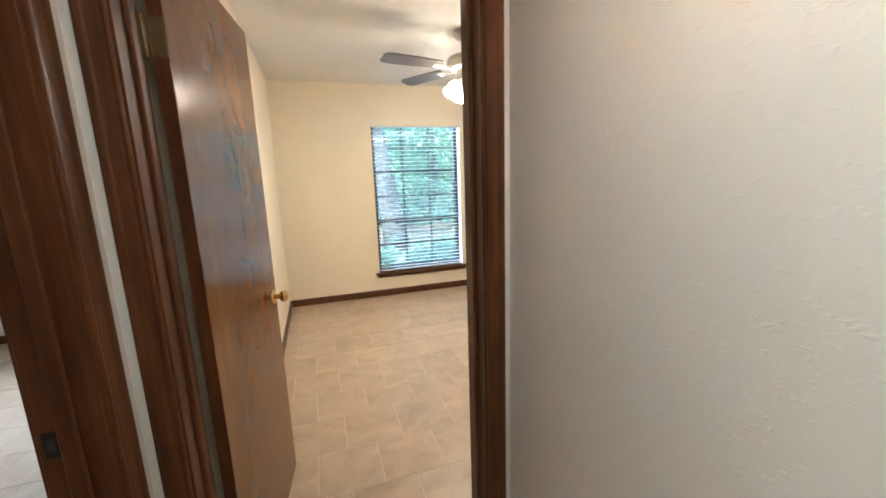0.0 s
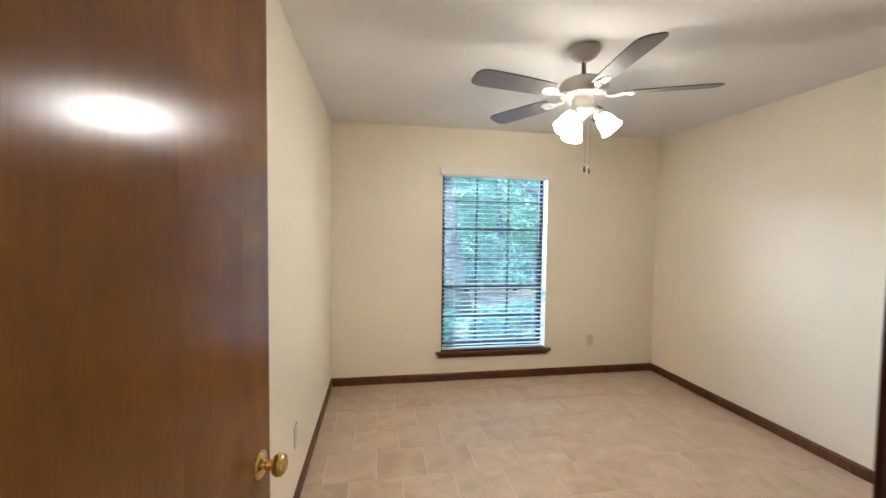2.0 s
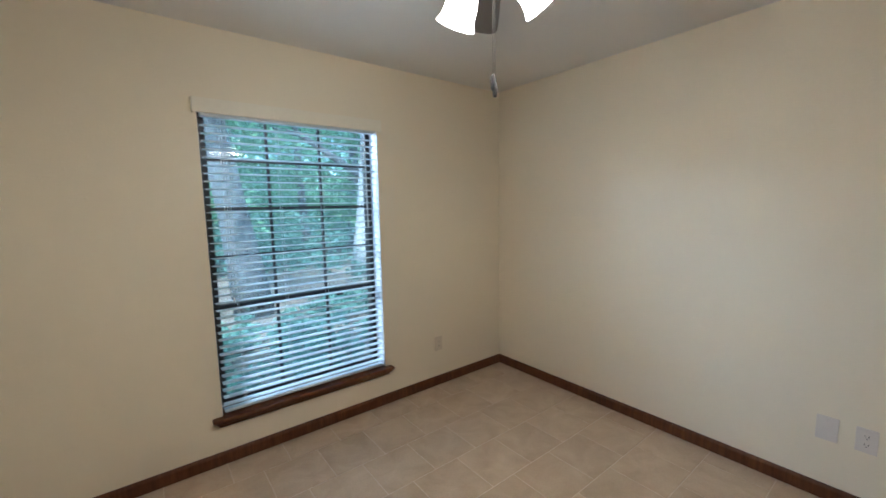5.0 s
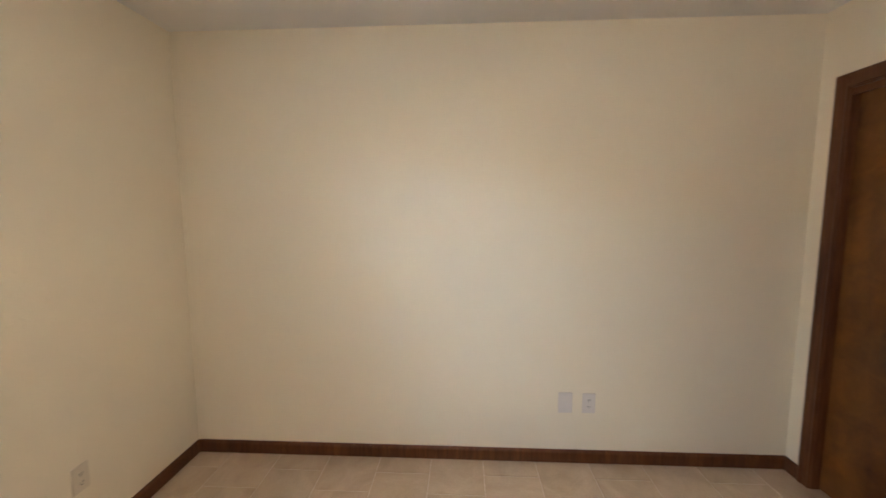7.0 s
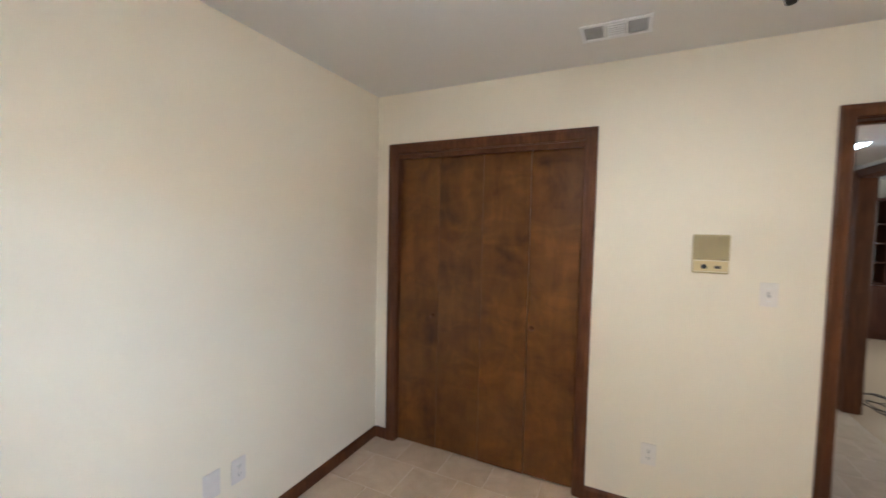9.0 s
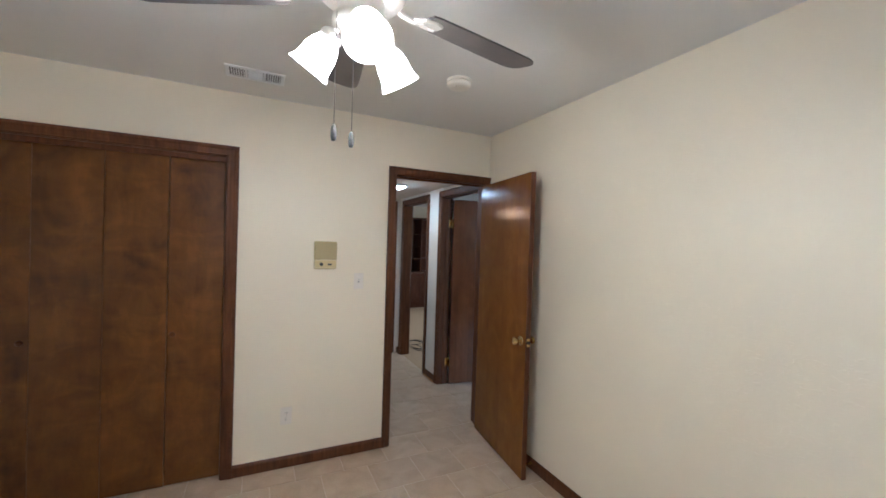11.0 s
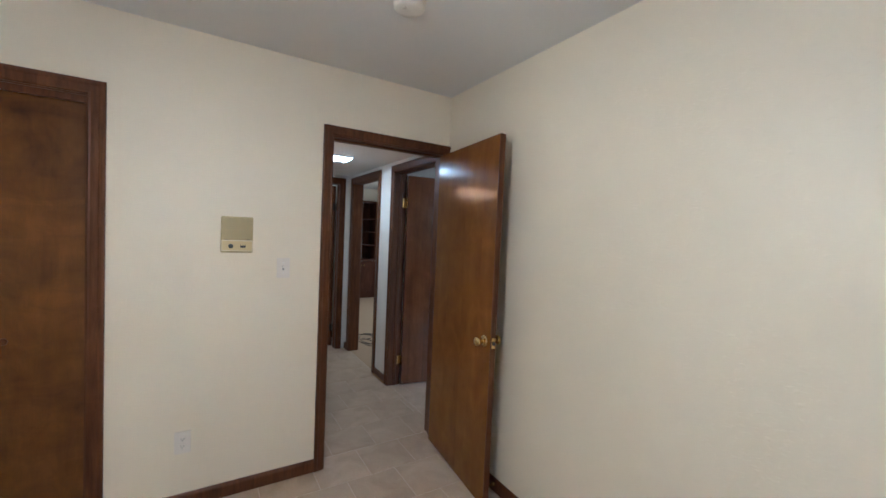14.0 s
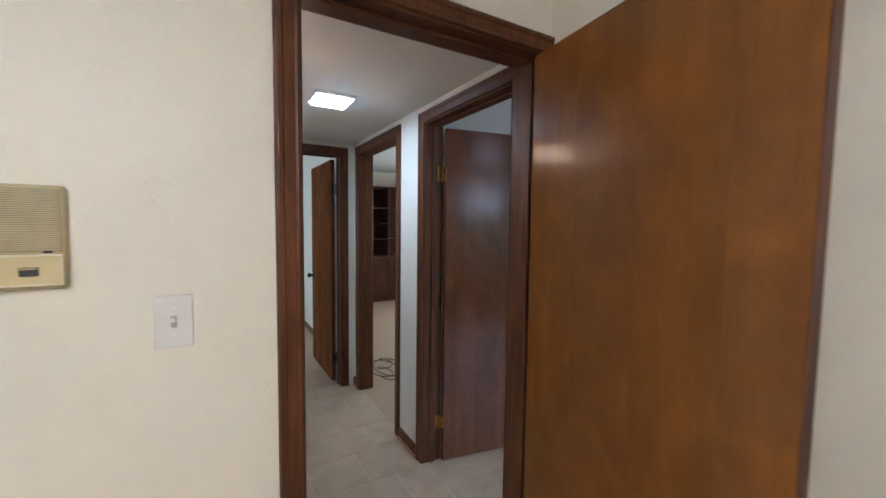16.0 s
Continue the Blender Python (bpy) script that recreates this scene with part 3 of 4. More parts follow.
# door stop behind the bedroom door
stop_ob = tagged(thing("spring_door_stop", pose(X0 + BASE_T, 2.28, 0.045)), "small brass spring door stop on the baseboard", "door stop")
part("mount", lathe([(0.011, 0), (0.011, 0.004), (0.006, 0.008), (0.0, 0.008)], 14, m=pose(0, 0, 0, ry=90)), M_BRASS, stop_ob, smooth=True)
part("spring", tube([(0.008 + 0.05 * k / 120, 0.005 * math.cos(k * 0.9), 0.005 * math.sin(k * 0.9)) for k in range(121)], 0.0009, 5), M_BRASS, stop_ob, smooth=True)
part("tip", lathe([(0.0, 0.072), (0.006, 0.071), (0.007, 0.066), (0.006, 0.056), (0, 0.056)], 12, m=pose(0, 0, 0, ry=90)), M_WHITE, stop_ob, "white rubber tip", smooth=True)

# ------------------------------------------------------------------ window
GY = 5.228                     # plane of the glass
window = tagged(thing("window_1", Matrix()), "tall single-hung window with bronze frame and grid, stained sill", "window", kind="structure")
part("reveal", boxes([(WIN[0] - 0.001, WIN[0] + 0.002, Y1 + 0.001, 5.185, WIN[2], WIN[3]), (WIN[1] - 0.002, WIN[1] + 0.001, Y1 + 0.001, 5.185, WIN[2], WIN[3]), (WIN[0] + 0.002, WIN[1] - 0.002, Y1 + 0.001, 5.185, WIN[3] - 0.012, WIN[3] + 0.001)]), M_WHITE, window, "white painted window return")
# stool with bullnose and moulding below
bm = box(0.815, 1.998, 5.018, Y1 - 0.0005, 0.272, 0.293, 0.007, 3)
sill = part("window_sill", bm, M_TRIM, window, "dark-stained wooden stool")
part("stool_back", box(WIN[0] + 0.0005, WIN[1] - 0.0005, Y1, 5.185, 0.279, 0.2925), M_TRIM, sill)
_rows = []
bm = bmesh.new()
for _x, _in in ((0.832, 1), (1.981, -1)):
    _rows.append([bm.verts.new((_x + _in * k, y, z)) for k, y, z in ((0, Y1, 0.272), (0, 5.026, 0.272), (0.001, 5.028, 0.262), (0.006, 5.036, 0.254), (0.012, 5.046, 0.250), (0.014, 5.052, 0.238), (0.015, 5.054, 0.232), (0.015, Y1, 0.232))])
for _k in range(8):
    bm.faces.new((_rows[0][_k], _rows[0][(_k + 1) % 8], _rows[1][(_k + 1) % 8], _rows[1][_k]))
bm.faces.new(_rows[0]), bm.faces.new(_rows[1])
part("apron", bm, M_TRIM, sill, "moulded apron under the stool")
GX0, GX1, GZ0, GZ1, RAIL = 0.915, 1.911, 0.338, 2.035, 0.900
for _r in ((WIN[0], GX0, 5.185, 5.249, WIN[2], WIN[3]), (GX1, WIN[1], 5.185, 5.249, WIN[2], WIN[3]), (GX0, GX1, 5.185, 5.249, WIN[2], GZ0), (GX0, GX1, 5.185, 5.249, GZ1, WIN[3])):
    part("window_frame", box(*_r, bevel=0.003), M_BRONZE, window)
rail = part("meeting_rail", box(GX0, GX1, 5.195, 5.240, RAIL - 0.020, RAIL + 0.016, 0.003), M_BRONZE, window)
for _x in (1.14, 1.66):
    part("sash_latch", box(_x - 0.022, _x + 0.022, 5.177, 5.195, RAIL - 0.036, RAIL - 0.012, 0.004), M_BRONZE, rail)
_cols = [GX0 + (GX1 - GX0) * k / 3 for k in range(4)]
_hi = [RAIL, 1.202, 1.489, 1.776, GZ1]
_lo = [GZ0, 0.606, RAIL]
for _x in _cols[1:3]:
    part("muntin", box(_x - 0.009, _x + 0.009, GY - 0.010, GY - 0.003, RAIL + 0.016, GZ1), M_BRONZE, window)
    part("muntin", box(_x - 0.009, _x + 0.009, GY - 0.022, GY - 0.015, GZ0, RAIL - 0.020), M_BRONZE, window)
for _z in _hi[1:4]:
    part("muntin", box(GX0, GX1, GY - 0.013, GY - 0.006, _z - 0.009, _z + 0.009), M_BRONZE, window)
part("muntin", box(GX0, GX1, GY - 0.025, GY - 0.018, _lo[1] - 0.008, _lo[1] + 0.008), M_BRONZE, window)
for _z0, _z1, _y in ((GZ0, RAIL - 0.02, GY - 0.012), (RAIL + 0.016, GZ1, GY)):
    bm = bmesh.new()
    bm.faces.new([bm.verts.new(c) for c in ((GX0, _y, _z0), (GX1, _y, _z0), (GX1, _y, _z1), (GX0, _y, _z1))])
    _pane = part("pane", bm, M_GLASS, window, "clear window glass")
    _pane.visible_shadow = False

# Unseen screen added to lay a pale haze over the woods.
bm = bmesh.new()
bm.faces.new([bm.verts.new(q) for q in ((GX0, 5.246, GZ0), (GX1, 5.246, GZ0), (GX1, 5.246, GZ1), (GX0, 5.246, GZ1))])
_screen = part("insect_haze_screen", bm, M_SCREEN, window, "unseen insect screen outside the glass, pale blue to haze the view")
_screen.visible_shadow = False

# ------------------------------------------------------------------ blind
blind = tagged(thing("window_blind", Matrix()), "white two-inch horizontal blind, lowered with open slats", "blind")
BX0, BX1 = 0.885, 1.932
part("valance", boxes([(0.846, 1.962, 5.034, 5.044, 2.002, 2.078), (0.846, 0.856, 5.044, Y1 - 0.0005, 2.002, 2.078), (1.952, 1.962, 5.044, Y1 - 0.0005, 2.002, 2.078)]), M_VALANCE, blind, "cream valance with short returns")
part("headrail", box(BX0, BX1, 5.072, 5.126, 1.992, 2.042, 0.002), M_SLAT, blind)
part("bottom_rail", box(BX0, BX1, 5.074, 5.124, 0.3015, 0.318, 0.004), M_SLAT, blind)


def slat_mesh():
    bm = bmesh.new()
    n, rows = 5, []
    for x in (BX0, BX1):
        rows.append([[bm.verts.new((x, -0.025 + 0.05 * k / (n - 1), 0.0022 * (1 - (2 * k / (n - 1) - 1) ** 2) + dz)) for k in range(n)] for dz in (0, 0.0028)])
    (a0, a1), (b0, b1) = rows
    for k in range(n - 1):
        bm.faces.new((a0[k], a0[k + 1], b0[k + 1], b0[k]))
        bm.faces.new((a1[k], b1[k], b1[k + 1], a1[k + 1]))
    bm.faces.new((a0[0], b0[0], b1[0], a1[0]))
    bm.faces.new((a0[-1], a1[-1], b1[-1], b0[-1]))
    bm.faces.new(a0 + a1[::-1]), bm.faces.new(b0[::-1] + b1)
    return mesh_of("slat", bm, M_SLAT)


_slat = slat_mesh()
_rng = random.Random(4)
for _k in range(38):
    _s = new("slat", _slat)
    _s.parent = blind
    _s.matrix_local = pose(_rng.uniform(-0.001, 0.001), 5.099, 0.343 + 0.0433 * _k, rx=-1.5 + _rng.uniform(-1.2, 1.2))
for _x in (1.00, 1.28, 1.54, 1.82):
    for _y in (5.0735, 5.1245):
        part("ladder_cord", tube([(_x, _y, 0.31), (_x, _y, 2.0)], 0.0009, 5), M_CORD, blind)
for _x, _z in ((0.965, 1.02), (0.978, 0.98)):
    _c = part("lift_cord", tube([(_x, 5.066, _z), (_x + 0.002, 5.066, 1.5), (_x, 5.068, 2.0)], 0.0011, 5), M_CORD, blind)
    part("tassel", lathe([(0, -0.035), (0.006, -0.034), (0.0065, -0.02), (0.003, 0), (0, 0)], 10, m=pose(_x, 5.066, _z)), M_SLAT, _c, smooth=True)
part("tilt_wand", tube([(1.845, 5.066, 1.99), (1.848, 5.064, 1.35)], 0.004, 6), M_SLAT, blind)

# ------------------------------------------------------------------ ceiling fan
M_FOB = plain("brown_fob", (0.024, 0.021, 0.019), 0.8)
fan = tagged(thing("ceiling_fan", pose(FAN[0], FAN[1], CEIL)), "brushed nickel ceiling fan with five grey-brown blades and three lit shades", "ceiling fan")
part("canopy", lathe([(0.0, 0.0), (0.080, 0.0), (0.084, -0.008), (0.080, -0.022), (0.062, -0.048), (0.035, -0.066), (0.018, -0.072), (0, -0.072)], 36), M_NICKEL, fan, smooth=True)
part("downrod", lathe([(0.0115, -0.068), (0.0115, -0.150), (0.026, -0.152), (0.026, -0.162), (0, -0.162)], 18), M_NICKEL, fan, smooth=True)
part("motor_housing", lathe([(0, -0.150), (0.03, -0.152), (0.075, -0.160), (0.112, -0.176), (0.128, -0.198), (0.130, -0.222), (0.120, -0.236), (0.124, -0.244), (0.112, -0.262), (0.07, -0.270), (0, -0.272)], 40), M_NICKEL, fan, "rounded nickel motor housing", smooth=True)
part("switch_housing", lathe([(0.0, -0.268), (0.058, -0.268), (0.062, -0.284), (0.060, -0.318), (0.074, -0.326), (0.074, -0.338), (0.050, -0.352), (0.022, -0.364), (0.010, -0.382), (0, -0.386)], 30), M_NICKEL, fan, smooth=True)


def blade_mesh():
    bm = bmesh.new()
    out = []
    for x, h in ((0.205, 0.050), (0.230, 0.056), (0.34, 0.062), (0.50, 0.067), (0.60, 0.068), (0.630, 0.062), (0.648, 0.048), (0.656, 0.028)):
        out.append((x, h))
    loop = [(x, h) for x, h in out] + [(x, -h) for x, h in reversed(out)]
    a = [bm.verts.new((x, y, 0.003)) for x, y in loop]
    b = [bm.verts.new((x, y, -0.003)) for x, y in loop]
    bm.faces.new(a), bm.faces.new(b[::-1])
    for k in range(len(loop)):
        bm.faces.new((a[k], b[k], b[(k + 1) % len(loop)], a[(k + 1) % len(loop)]))
    return mesh_of("blade", bm, M_BLADE)


def iron_mesh():
    bm = bmesh.new()
    tube([(0.095, 0, 0.004), (0.13, 0, -0.012), (0.17, 0, -0.014), (0.20, 0, -0.006)], [0.011, 0.009, 0.009, 0.010], 8, bm)
    for y in (-0.030, 0.030):
        tube([(0.165, 0, -0.012), (0.195, y * 0.8, -0.008), (0.235, y, -0.006), (0.255, y * 0.7, -0.006)], 0.007, 6, bm)
    box(0.195, 0.262, -0.018, 0.018, -0.008, -0.0032, bm=bm)
    return mesh_of("blade_iron", bm, M_NICKEL)


_bm, _im = blade_mesh(), iron_mesh()
for _k in range(5):
    _m = pose(0, 0, -0.246, rz=-24 + 72 * _k) @ pose(0, 0, 0, rx=11)
    _b = new("blade", _bm)
    _b.parent, _b.matrix_local = fan, _m
    _i = new("blade_iron", _im)
    _i.parent, _i.matrix_local = fan, _m
for _a in SHADE_TURNS:
    _arm = part("lamp_arm", tube([(0.045, 0, -0.330), (0.065, 0, -0.336), (0.082, 0, -0.347), (0.092, 0, -0.360)], 0.012, 10), M_NICKEL, fan, smooth=True, at=pose(0, 0, 0, rz=_a))
    _m = pose(0, 0, 0, rz=_a) @ pose(0.077, 0, -0.352) @ pose(0, 0, 0, ry=180 - SHADE_TILT)
    part("fitter", lathe([(0, -0.006), (0.022, -0.006), (0.030, 0.004), (0.031, 0.020), (0.027, 0.022), (0, 0.022)], 20), M_NICKEL, fan, smooth=True, at=_m)
    part("shade", lathe([(0.027, 0.012), (0.034, 0.026), (0.046, 0.046), (0.053, 0.070), (0.054, 0.090), (0.058, 0.112), (0.068, 0.132), (0.064, 0.131), (0.054, 0.112), (0.050, 0.090), (0.049, 0.070), (0.042, 0.048), (0.030, 0.028), (0, 0.024)], 30), M_SHADE, fan, "lit bell-shaped frosted glass shade", smooth=True, at=_m @ Matrix.Diagonal((0.86, 0.86, 0.90, 1)))
for _x, _y, _l in ((0.070, 0.042, 0.655), (0.016, -0.004, 0.655)):
    _c = part("pull_chain", tube([(_x, _y, -0.34), (_x, _y, -_l + 0.03)], 0.0008, 5), M_FOB, fan)
    part("chain_fob", lathe([(0, -0.034), (0.005, -0.033), (0.007, -0.026), (0.0075, -0.010), (0.006, 0.002), (0.003, 0.008), (0, 0.008)], 14, m=pose(_x, _y, -_l + 0.026)), M_FOB, _c, "small brown chain fob", smooth=True)

# ------------------------------------------------------------------ wall plates, intercom, vent
def rounded_plate(w, h, t, material, name, parent):
    return part(name, box(-w / 2, w / 2, 0, t, -h / 2, h / 2, 0.0022, 2), material, parent)


def outlet(place, material, label):
    o = tagged(thing("wall_outlet", place), label, "outlet", group="electrical outlets")
    rounded_plate(0.073, 0.117, 0.007, material, "cover_plate", o)
    for z in (-0.0195, 0.0195):
        f = part("socket", lathe([(0, 0.0078), (0.0155, 0.0078), (0.0170, 0.0066), (0.0170, 0.004), (0, 0.004)], 20, m=pose(0, 0, z, rx=-90)), material, o, smooth=False)
        for x, hh in ((-0.0062, 0.0045), (0.0062, 0.0038)):
            part("slot", box(x - 0.0013, x + 0.0013, 0.0070, 0.0082, z + 0.002 - hh, z + 0.002 + hh), M_SLOT, f)
        part("slot", lathe([(0, 0.0082), (0.0026, 0.0082), (0.0026, 0.007), (0, 0.007)], 10, m=pose(0, 0, z - 0.0085, rx=-90)), M_SLOT, f)
    part("screw", lathe([(0, 0.0074), (0.003, 0.0068), (0.0034, 0.005), (0, 0.005)], 10, m=pose(0, 0, 0, rx=-90)), material, o, smooth=True)
    return o


outlet(pose(X1, 2.722, 0.364, rz=90), M_PLATE, "white duplex outlet on the cream wall")
outlet(pose(1.386, Y0, 0.350), M_IVORY, "white duplex outlet below the intercom")
outlet(pose(2.445, Y1, 0.352, rz=180), M_ALMOND, "almond duplex outlet beside the window")
outlet(pose(X0, 3.49, 0.375, rz=-90), M_ALMOND, "almond duplex outlet on the plain wall")
blank = tagged(thing("blank_wall_plate", pose(X1, 2.855, 0.365, rz=90)), "white blank cover plate beside the outlet", "wall plate")
rounded_plate(0.080, 0.122, 0.006, M_PLATE, "cover_plate", blank)
for _z in (-0.045, 0.045):
    part("screw", lathe([(0, 0.0074), (0.003, 0.0068), (0.0034, 0.005), (0, 0.005)], 10, m=pose(0, 0, _z, rx=-90)), M_NICKEL, blank, smooth=True)
M_SLOTGREY = plain("grey_slot", (0.34, 0.33, 0.31), 0.6)
switch = tagged(thing("light_switch", pose(0.919, Y0, 1.256)), "white toggle light switch beside the doorway", "light switch")
rounded_plate(0.070, 0.114, 0.006, M_IVORY, "cover_plate", switch)
part("toggle_slot", box(-0.0055, 0.0055, 0.0055, 0.0072, -0.0125, 0.0125), M_SLOTGREY, switch)
part("toggle", box(-0.0045, 0.0045, 0.004, 0.017, 0.000, 0.010, 0.0015), M_IVORY, switch)
for _z in (-0.030, 0.030):
    part("screw", lathe([(0, 0.0072), (0.003, 0.0066), (0.0034, 0.005), (0, 0.005)], 10, m=pose(0, 0, _z, rx=-90)), M_WHITE, switch, smooth=True)

# Darker tan sheet: the shade between the grille ribs is in its colour.
M_TANDARK = plain("slot_shade_tan", (0.27, 0.215, 0.105), 0.6)
inter = tagged(thing("intercom", pose(1.157, Y0, 1.439)), "yellowed beige intercom station with ribbed speaker grille", "intercom")
part("housing", box(-0.077, 0.077, 0, 0.020, -0.097, 0.096, 0.007, 2), M_TAN, inter)
part("grille_backing", box(-0.071, 0.071, 0.0190, 0.0206, -0.026, 0.088), M_TANDARK, inter, "darker tan sheet for the shade between the ribs")
for _k in range(28):
    part("grille_rib", box(-0.070, 0.070, 0.0200, 0.0236, -0.024 + 0.0040 * _k, -0.0214 + 0.0040 * _k), M_TAN, inter)
_panel = part("control_panel", box(-0.074, 0.074, 0.0195, 0.0275, -0.088, -0.030, 0.003, 2), M_TANLIGHT, inter, "paler beige control panel")
# Pale bars round the panel carry its edge highlight as colour.
M_TANRIM = plain("cream_rim_highlight", (0.78, 0.70, 0.50), 0.25, vary=0.03)
for _r in ((-0.074, 0.074, -0.0345, -0.0305), (-0.074, 0.074, -0.0885, -0.0855), (-0.074, -0.0712, -0.0855, -0.0345), (0.0712, 0.074, -0.0855, -0.0345)):
    part("panel_rim", box(_r[0], _r[1], 0.0268, 0.0300, _r[2], _r[3], 0.0008), M_TANRIM, _panel, "rim bar with the edge highlight in its cream colour")
part("volume_knob", lathe([(0, 0.014), (0.009, 0.0135), (0.0115, 0.011), (0.012, 0.0), (0, 0)], 20, m=pose(0.030, 0.0275, -0.062, rx=-90)), M_SLOT, _panel, "dark round knob", smooth=True)
_win = part("dial_window", box(-0.040, -0.014, 0.0275, 0.029, -0.070, -0.054, 0.001), M_SLOT, _panel, "dark slide switch")
part("slide", box(-0.038, -0.016, 0.029, 0.031, -0.058, -0.055), M_TANLIGHT, _win)
for _x in (-0.052, 0.052):
    part("tab", box(_x - 0.006, _x + 0.006, 0.0195, 0.025, -0.029, -0.0245, 0.001), M_SLOT, inter)

M_VENT = plain("shaded_duct", (0.22, 0.22, 0.22), 0.8)
vent = tagged(thing("ceiling_vent", pose(1.617, 1.972, CEIL)), "white steel three-way air register in the ceiling", "air vent")
for _r in ((-0.150, 0.150, -0.080, -0.060), (-0.150, 0.150, 0.060, 0.080), (-0.150, -0.130, -0.060, 0.060), (0.130, 0.150, -0.060, 0.060)):
    part("frame_bar", box(_r[0], _r[1], _r[2], _r[3], -0.008, 0.0, 0.002), M_WHITE, vent)
# Flat grey sheet; its colour gives the shade of the duct.
part("backing", box(-0.130, 0.130, -0.060, 0.060, -0.0015, 0.0), M_VENT, vent, "grey sheet for the shade behind the louvres")
for _x in (-0.046, 0.046):
    part("divider", box(_x - 0.006, _x + 0.006, -0.060, 0.060, -0.008, -0.001), M_WHITE, vent)
for _c, _turn in ((-0.091, 0), (0.0, 90), (0.091, 0)):
    for _k in range(6):
        bm = box(-0.0008, 0.0008, -0.058, 0.058, -0.0085, -0.001)
        bm.transform(pose(0, 0, 0, ry=35))
        if _turn:
            bm.transform(Matrix.Diagonal((1, 0.66, 1, 1)) @ Matrix())
            bm.transform(pose(0, -0.05 + 0.02 * _k, 0, rz=90))
        else:
            bm.transform(pose(-0.030 + 0.012 * _k, 0, 0))
        bm.transform(pose(_c, 0, 0))
        part("louvre", bm, M_WHITE, vent)

M_SMOKE = plain("aged_white_plastic", (0.72, 0.68, 0.60), 0.5, vary=0.03)
smoke = tagged(thing("smoke_detector", pose(0.591, 2.465, CEIL)), "round off-white smoke detector on the bedroom ceiling", "smoke detector")
part("base_ring", lathe([(0, 0), (0.070, 0), (0.070, -0.007), (0.066, -0.009), (0, -0.009)], 36), M_SMOKE, smoke, smooth=True)
_body = part("body", lathe([(0, -0.008), (0.063, -0.009), (0.063, -0.014), (0.066, -0.0145), (0.064, -0.030), (0.057, -0.037), (0.030, -0.039), (0, -0.039)], 36), M_SMOKE, smoke, smooth=True)
part("test_button", lathe([(0, -0.041), (0.009, -0.0405), (0.010, -0.0385), (0, -0.0385)], 16, m=pose(0.028, 0.01, 0)), M_SMOKE, _body, smooth=True)

# ------------------------------------------------------------------ hall light
hall_lamp = tagged(thing("hall_ceiling_light", pose(0.275, 0.42, HCEIL)), "square flush LED ceiling light, lit cool white", "ceiling light")
part("housing", boxes([(-0.105, 0.105, -0.105, -0.095, -0.018, 0), (-0.105, 0.105, 0.095, 0.105, -0.018, 0), (-0.105, -0.095, -0.095, 0.095, -0.018, 0), (0.095, 0.105, -0.095, 0.095, -0.018, 0)]), M_WHITE, hall_lamp)
part("diffuser", box(-0.0945, 0.0945, -0.0945, 0.0945, -0.028, -0.001, 0.004), M_LED, hall_lamp, "glowing square diffuser")

# lights of the side room and the hall
dome = tagged(thing("dome_ceiling_light", pose(-1.30, 3.0, CEIL)), "lit round glass ceiling light in the side room", "ceiling light")
part("base", lathe([(0, 0), (0.13, 0), (0.13, -0.02), (0.11, -0.03), (0, -0.03)], 28), M_NICKEL, dome, smooth=True)
part("globe", lathe([(0.115, -0.03), (0.12, -0.07), (0.11, -0.15), (0.085, -0.21), (0.05, -0.245), (0, -0.255)], 28), M_DOME, dome, "glowing frosted globe", smooth=True)

sconce = tagged(thing("wall_sconce", pose(HX1, 0.73, 1.90)), "small lit wall sconce with frosted glass in the hall", "wall lamp")
part("back_plate", box(-0.014, 0.0, -0.05, 0.05, -0.07, 0.07, 0.004, 2), M_NICKEL, sconce)
part("arm", tube([(-0.012, 0, -0.03), (-0.09, 0, -0.05), (-0.165, 0, -0.03)], 0.008, 8), M_NICKEL, sconce, smooth=True)
part("shade", lathe([(0, -0.03), (0.012, -0.028), (0.020, -0.012), (0.024, 0.008), (0.026, 0.020), (0.024, 0.020), (0.021, 0.008), (0.0, -0.02)], 24, m=pose(-0.165, 0, 0)), M_BULB, sconce, "glowing frosted glass shade", smooth=True)
# Added disc that keeps the sconce's glow off the hall ceiling.
part("cap", lathe([(0, 0.026), (0.029, 0.024), (0.031, 0.018), (0.029, 0.019), (0, 0.0215)], 24, m=pose(-0.165, 0, 0)), M_NICKEL, sconce, "nickel cap added to block the shade's upward light", smooth=True)

# ------------------------------------------------------------------ den: built-in bookcase and cable
book = tagged(thing("bookcase", pose(-1.95, -4.598, 0)), "dark wooden built-in bookcase with empty shelves over panelled doors", "bookcase")
BW, BD, BH2 = 0.62, 0.44, 2.14
for _n, _r in (("side_panel", (-BW, -BW + 0.03, 0, BD, 0, BH2)), ("side_panel", (BW - 0.03, BW, 0, BD, 0, BH2)), ("back_panel", (-BW + 0.03, BW - 0.03, 0, 0.012, 0.86, BH2 - 0.03)), ("top_panel", (-BW + 0.03, BW - 0.03, 0, BD, BH2 - 0.03, BH2)),
              ("counter", (-BW + 0.03, BW - 0.03, 0.012, BD, 0.83, 0.86)), ("plinth", (-BW + 0.03, BW - 0.03, 0.30, 0.40, 0, 0.09)), ("divider", (-0.015, 0.015, 0.012, BD, 0.86, BH2 - 0.03))):
    part(_n, box(*_r, bevel=0.002), M_CASE, book)
for _z in (1.16, 1.45, 1.74):
    for _x0, _x1 in ((-BW + 0.03, -0.015), (0.015, BW - 0.03)):
        part("shelf", box(_x0, _x1, 0.012, BD - 0.03, _z, _z + 0.02, 0.001), M_CASE, book)
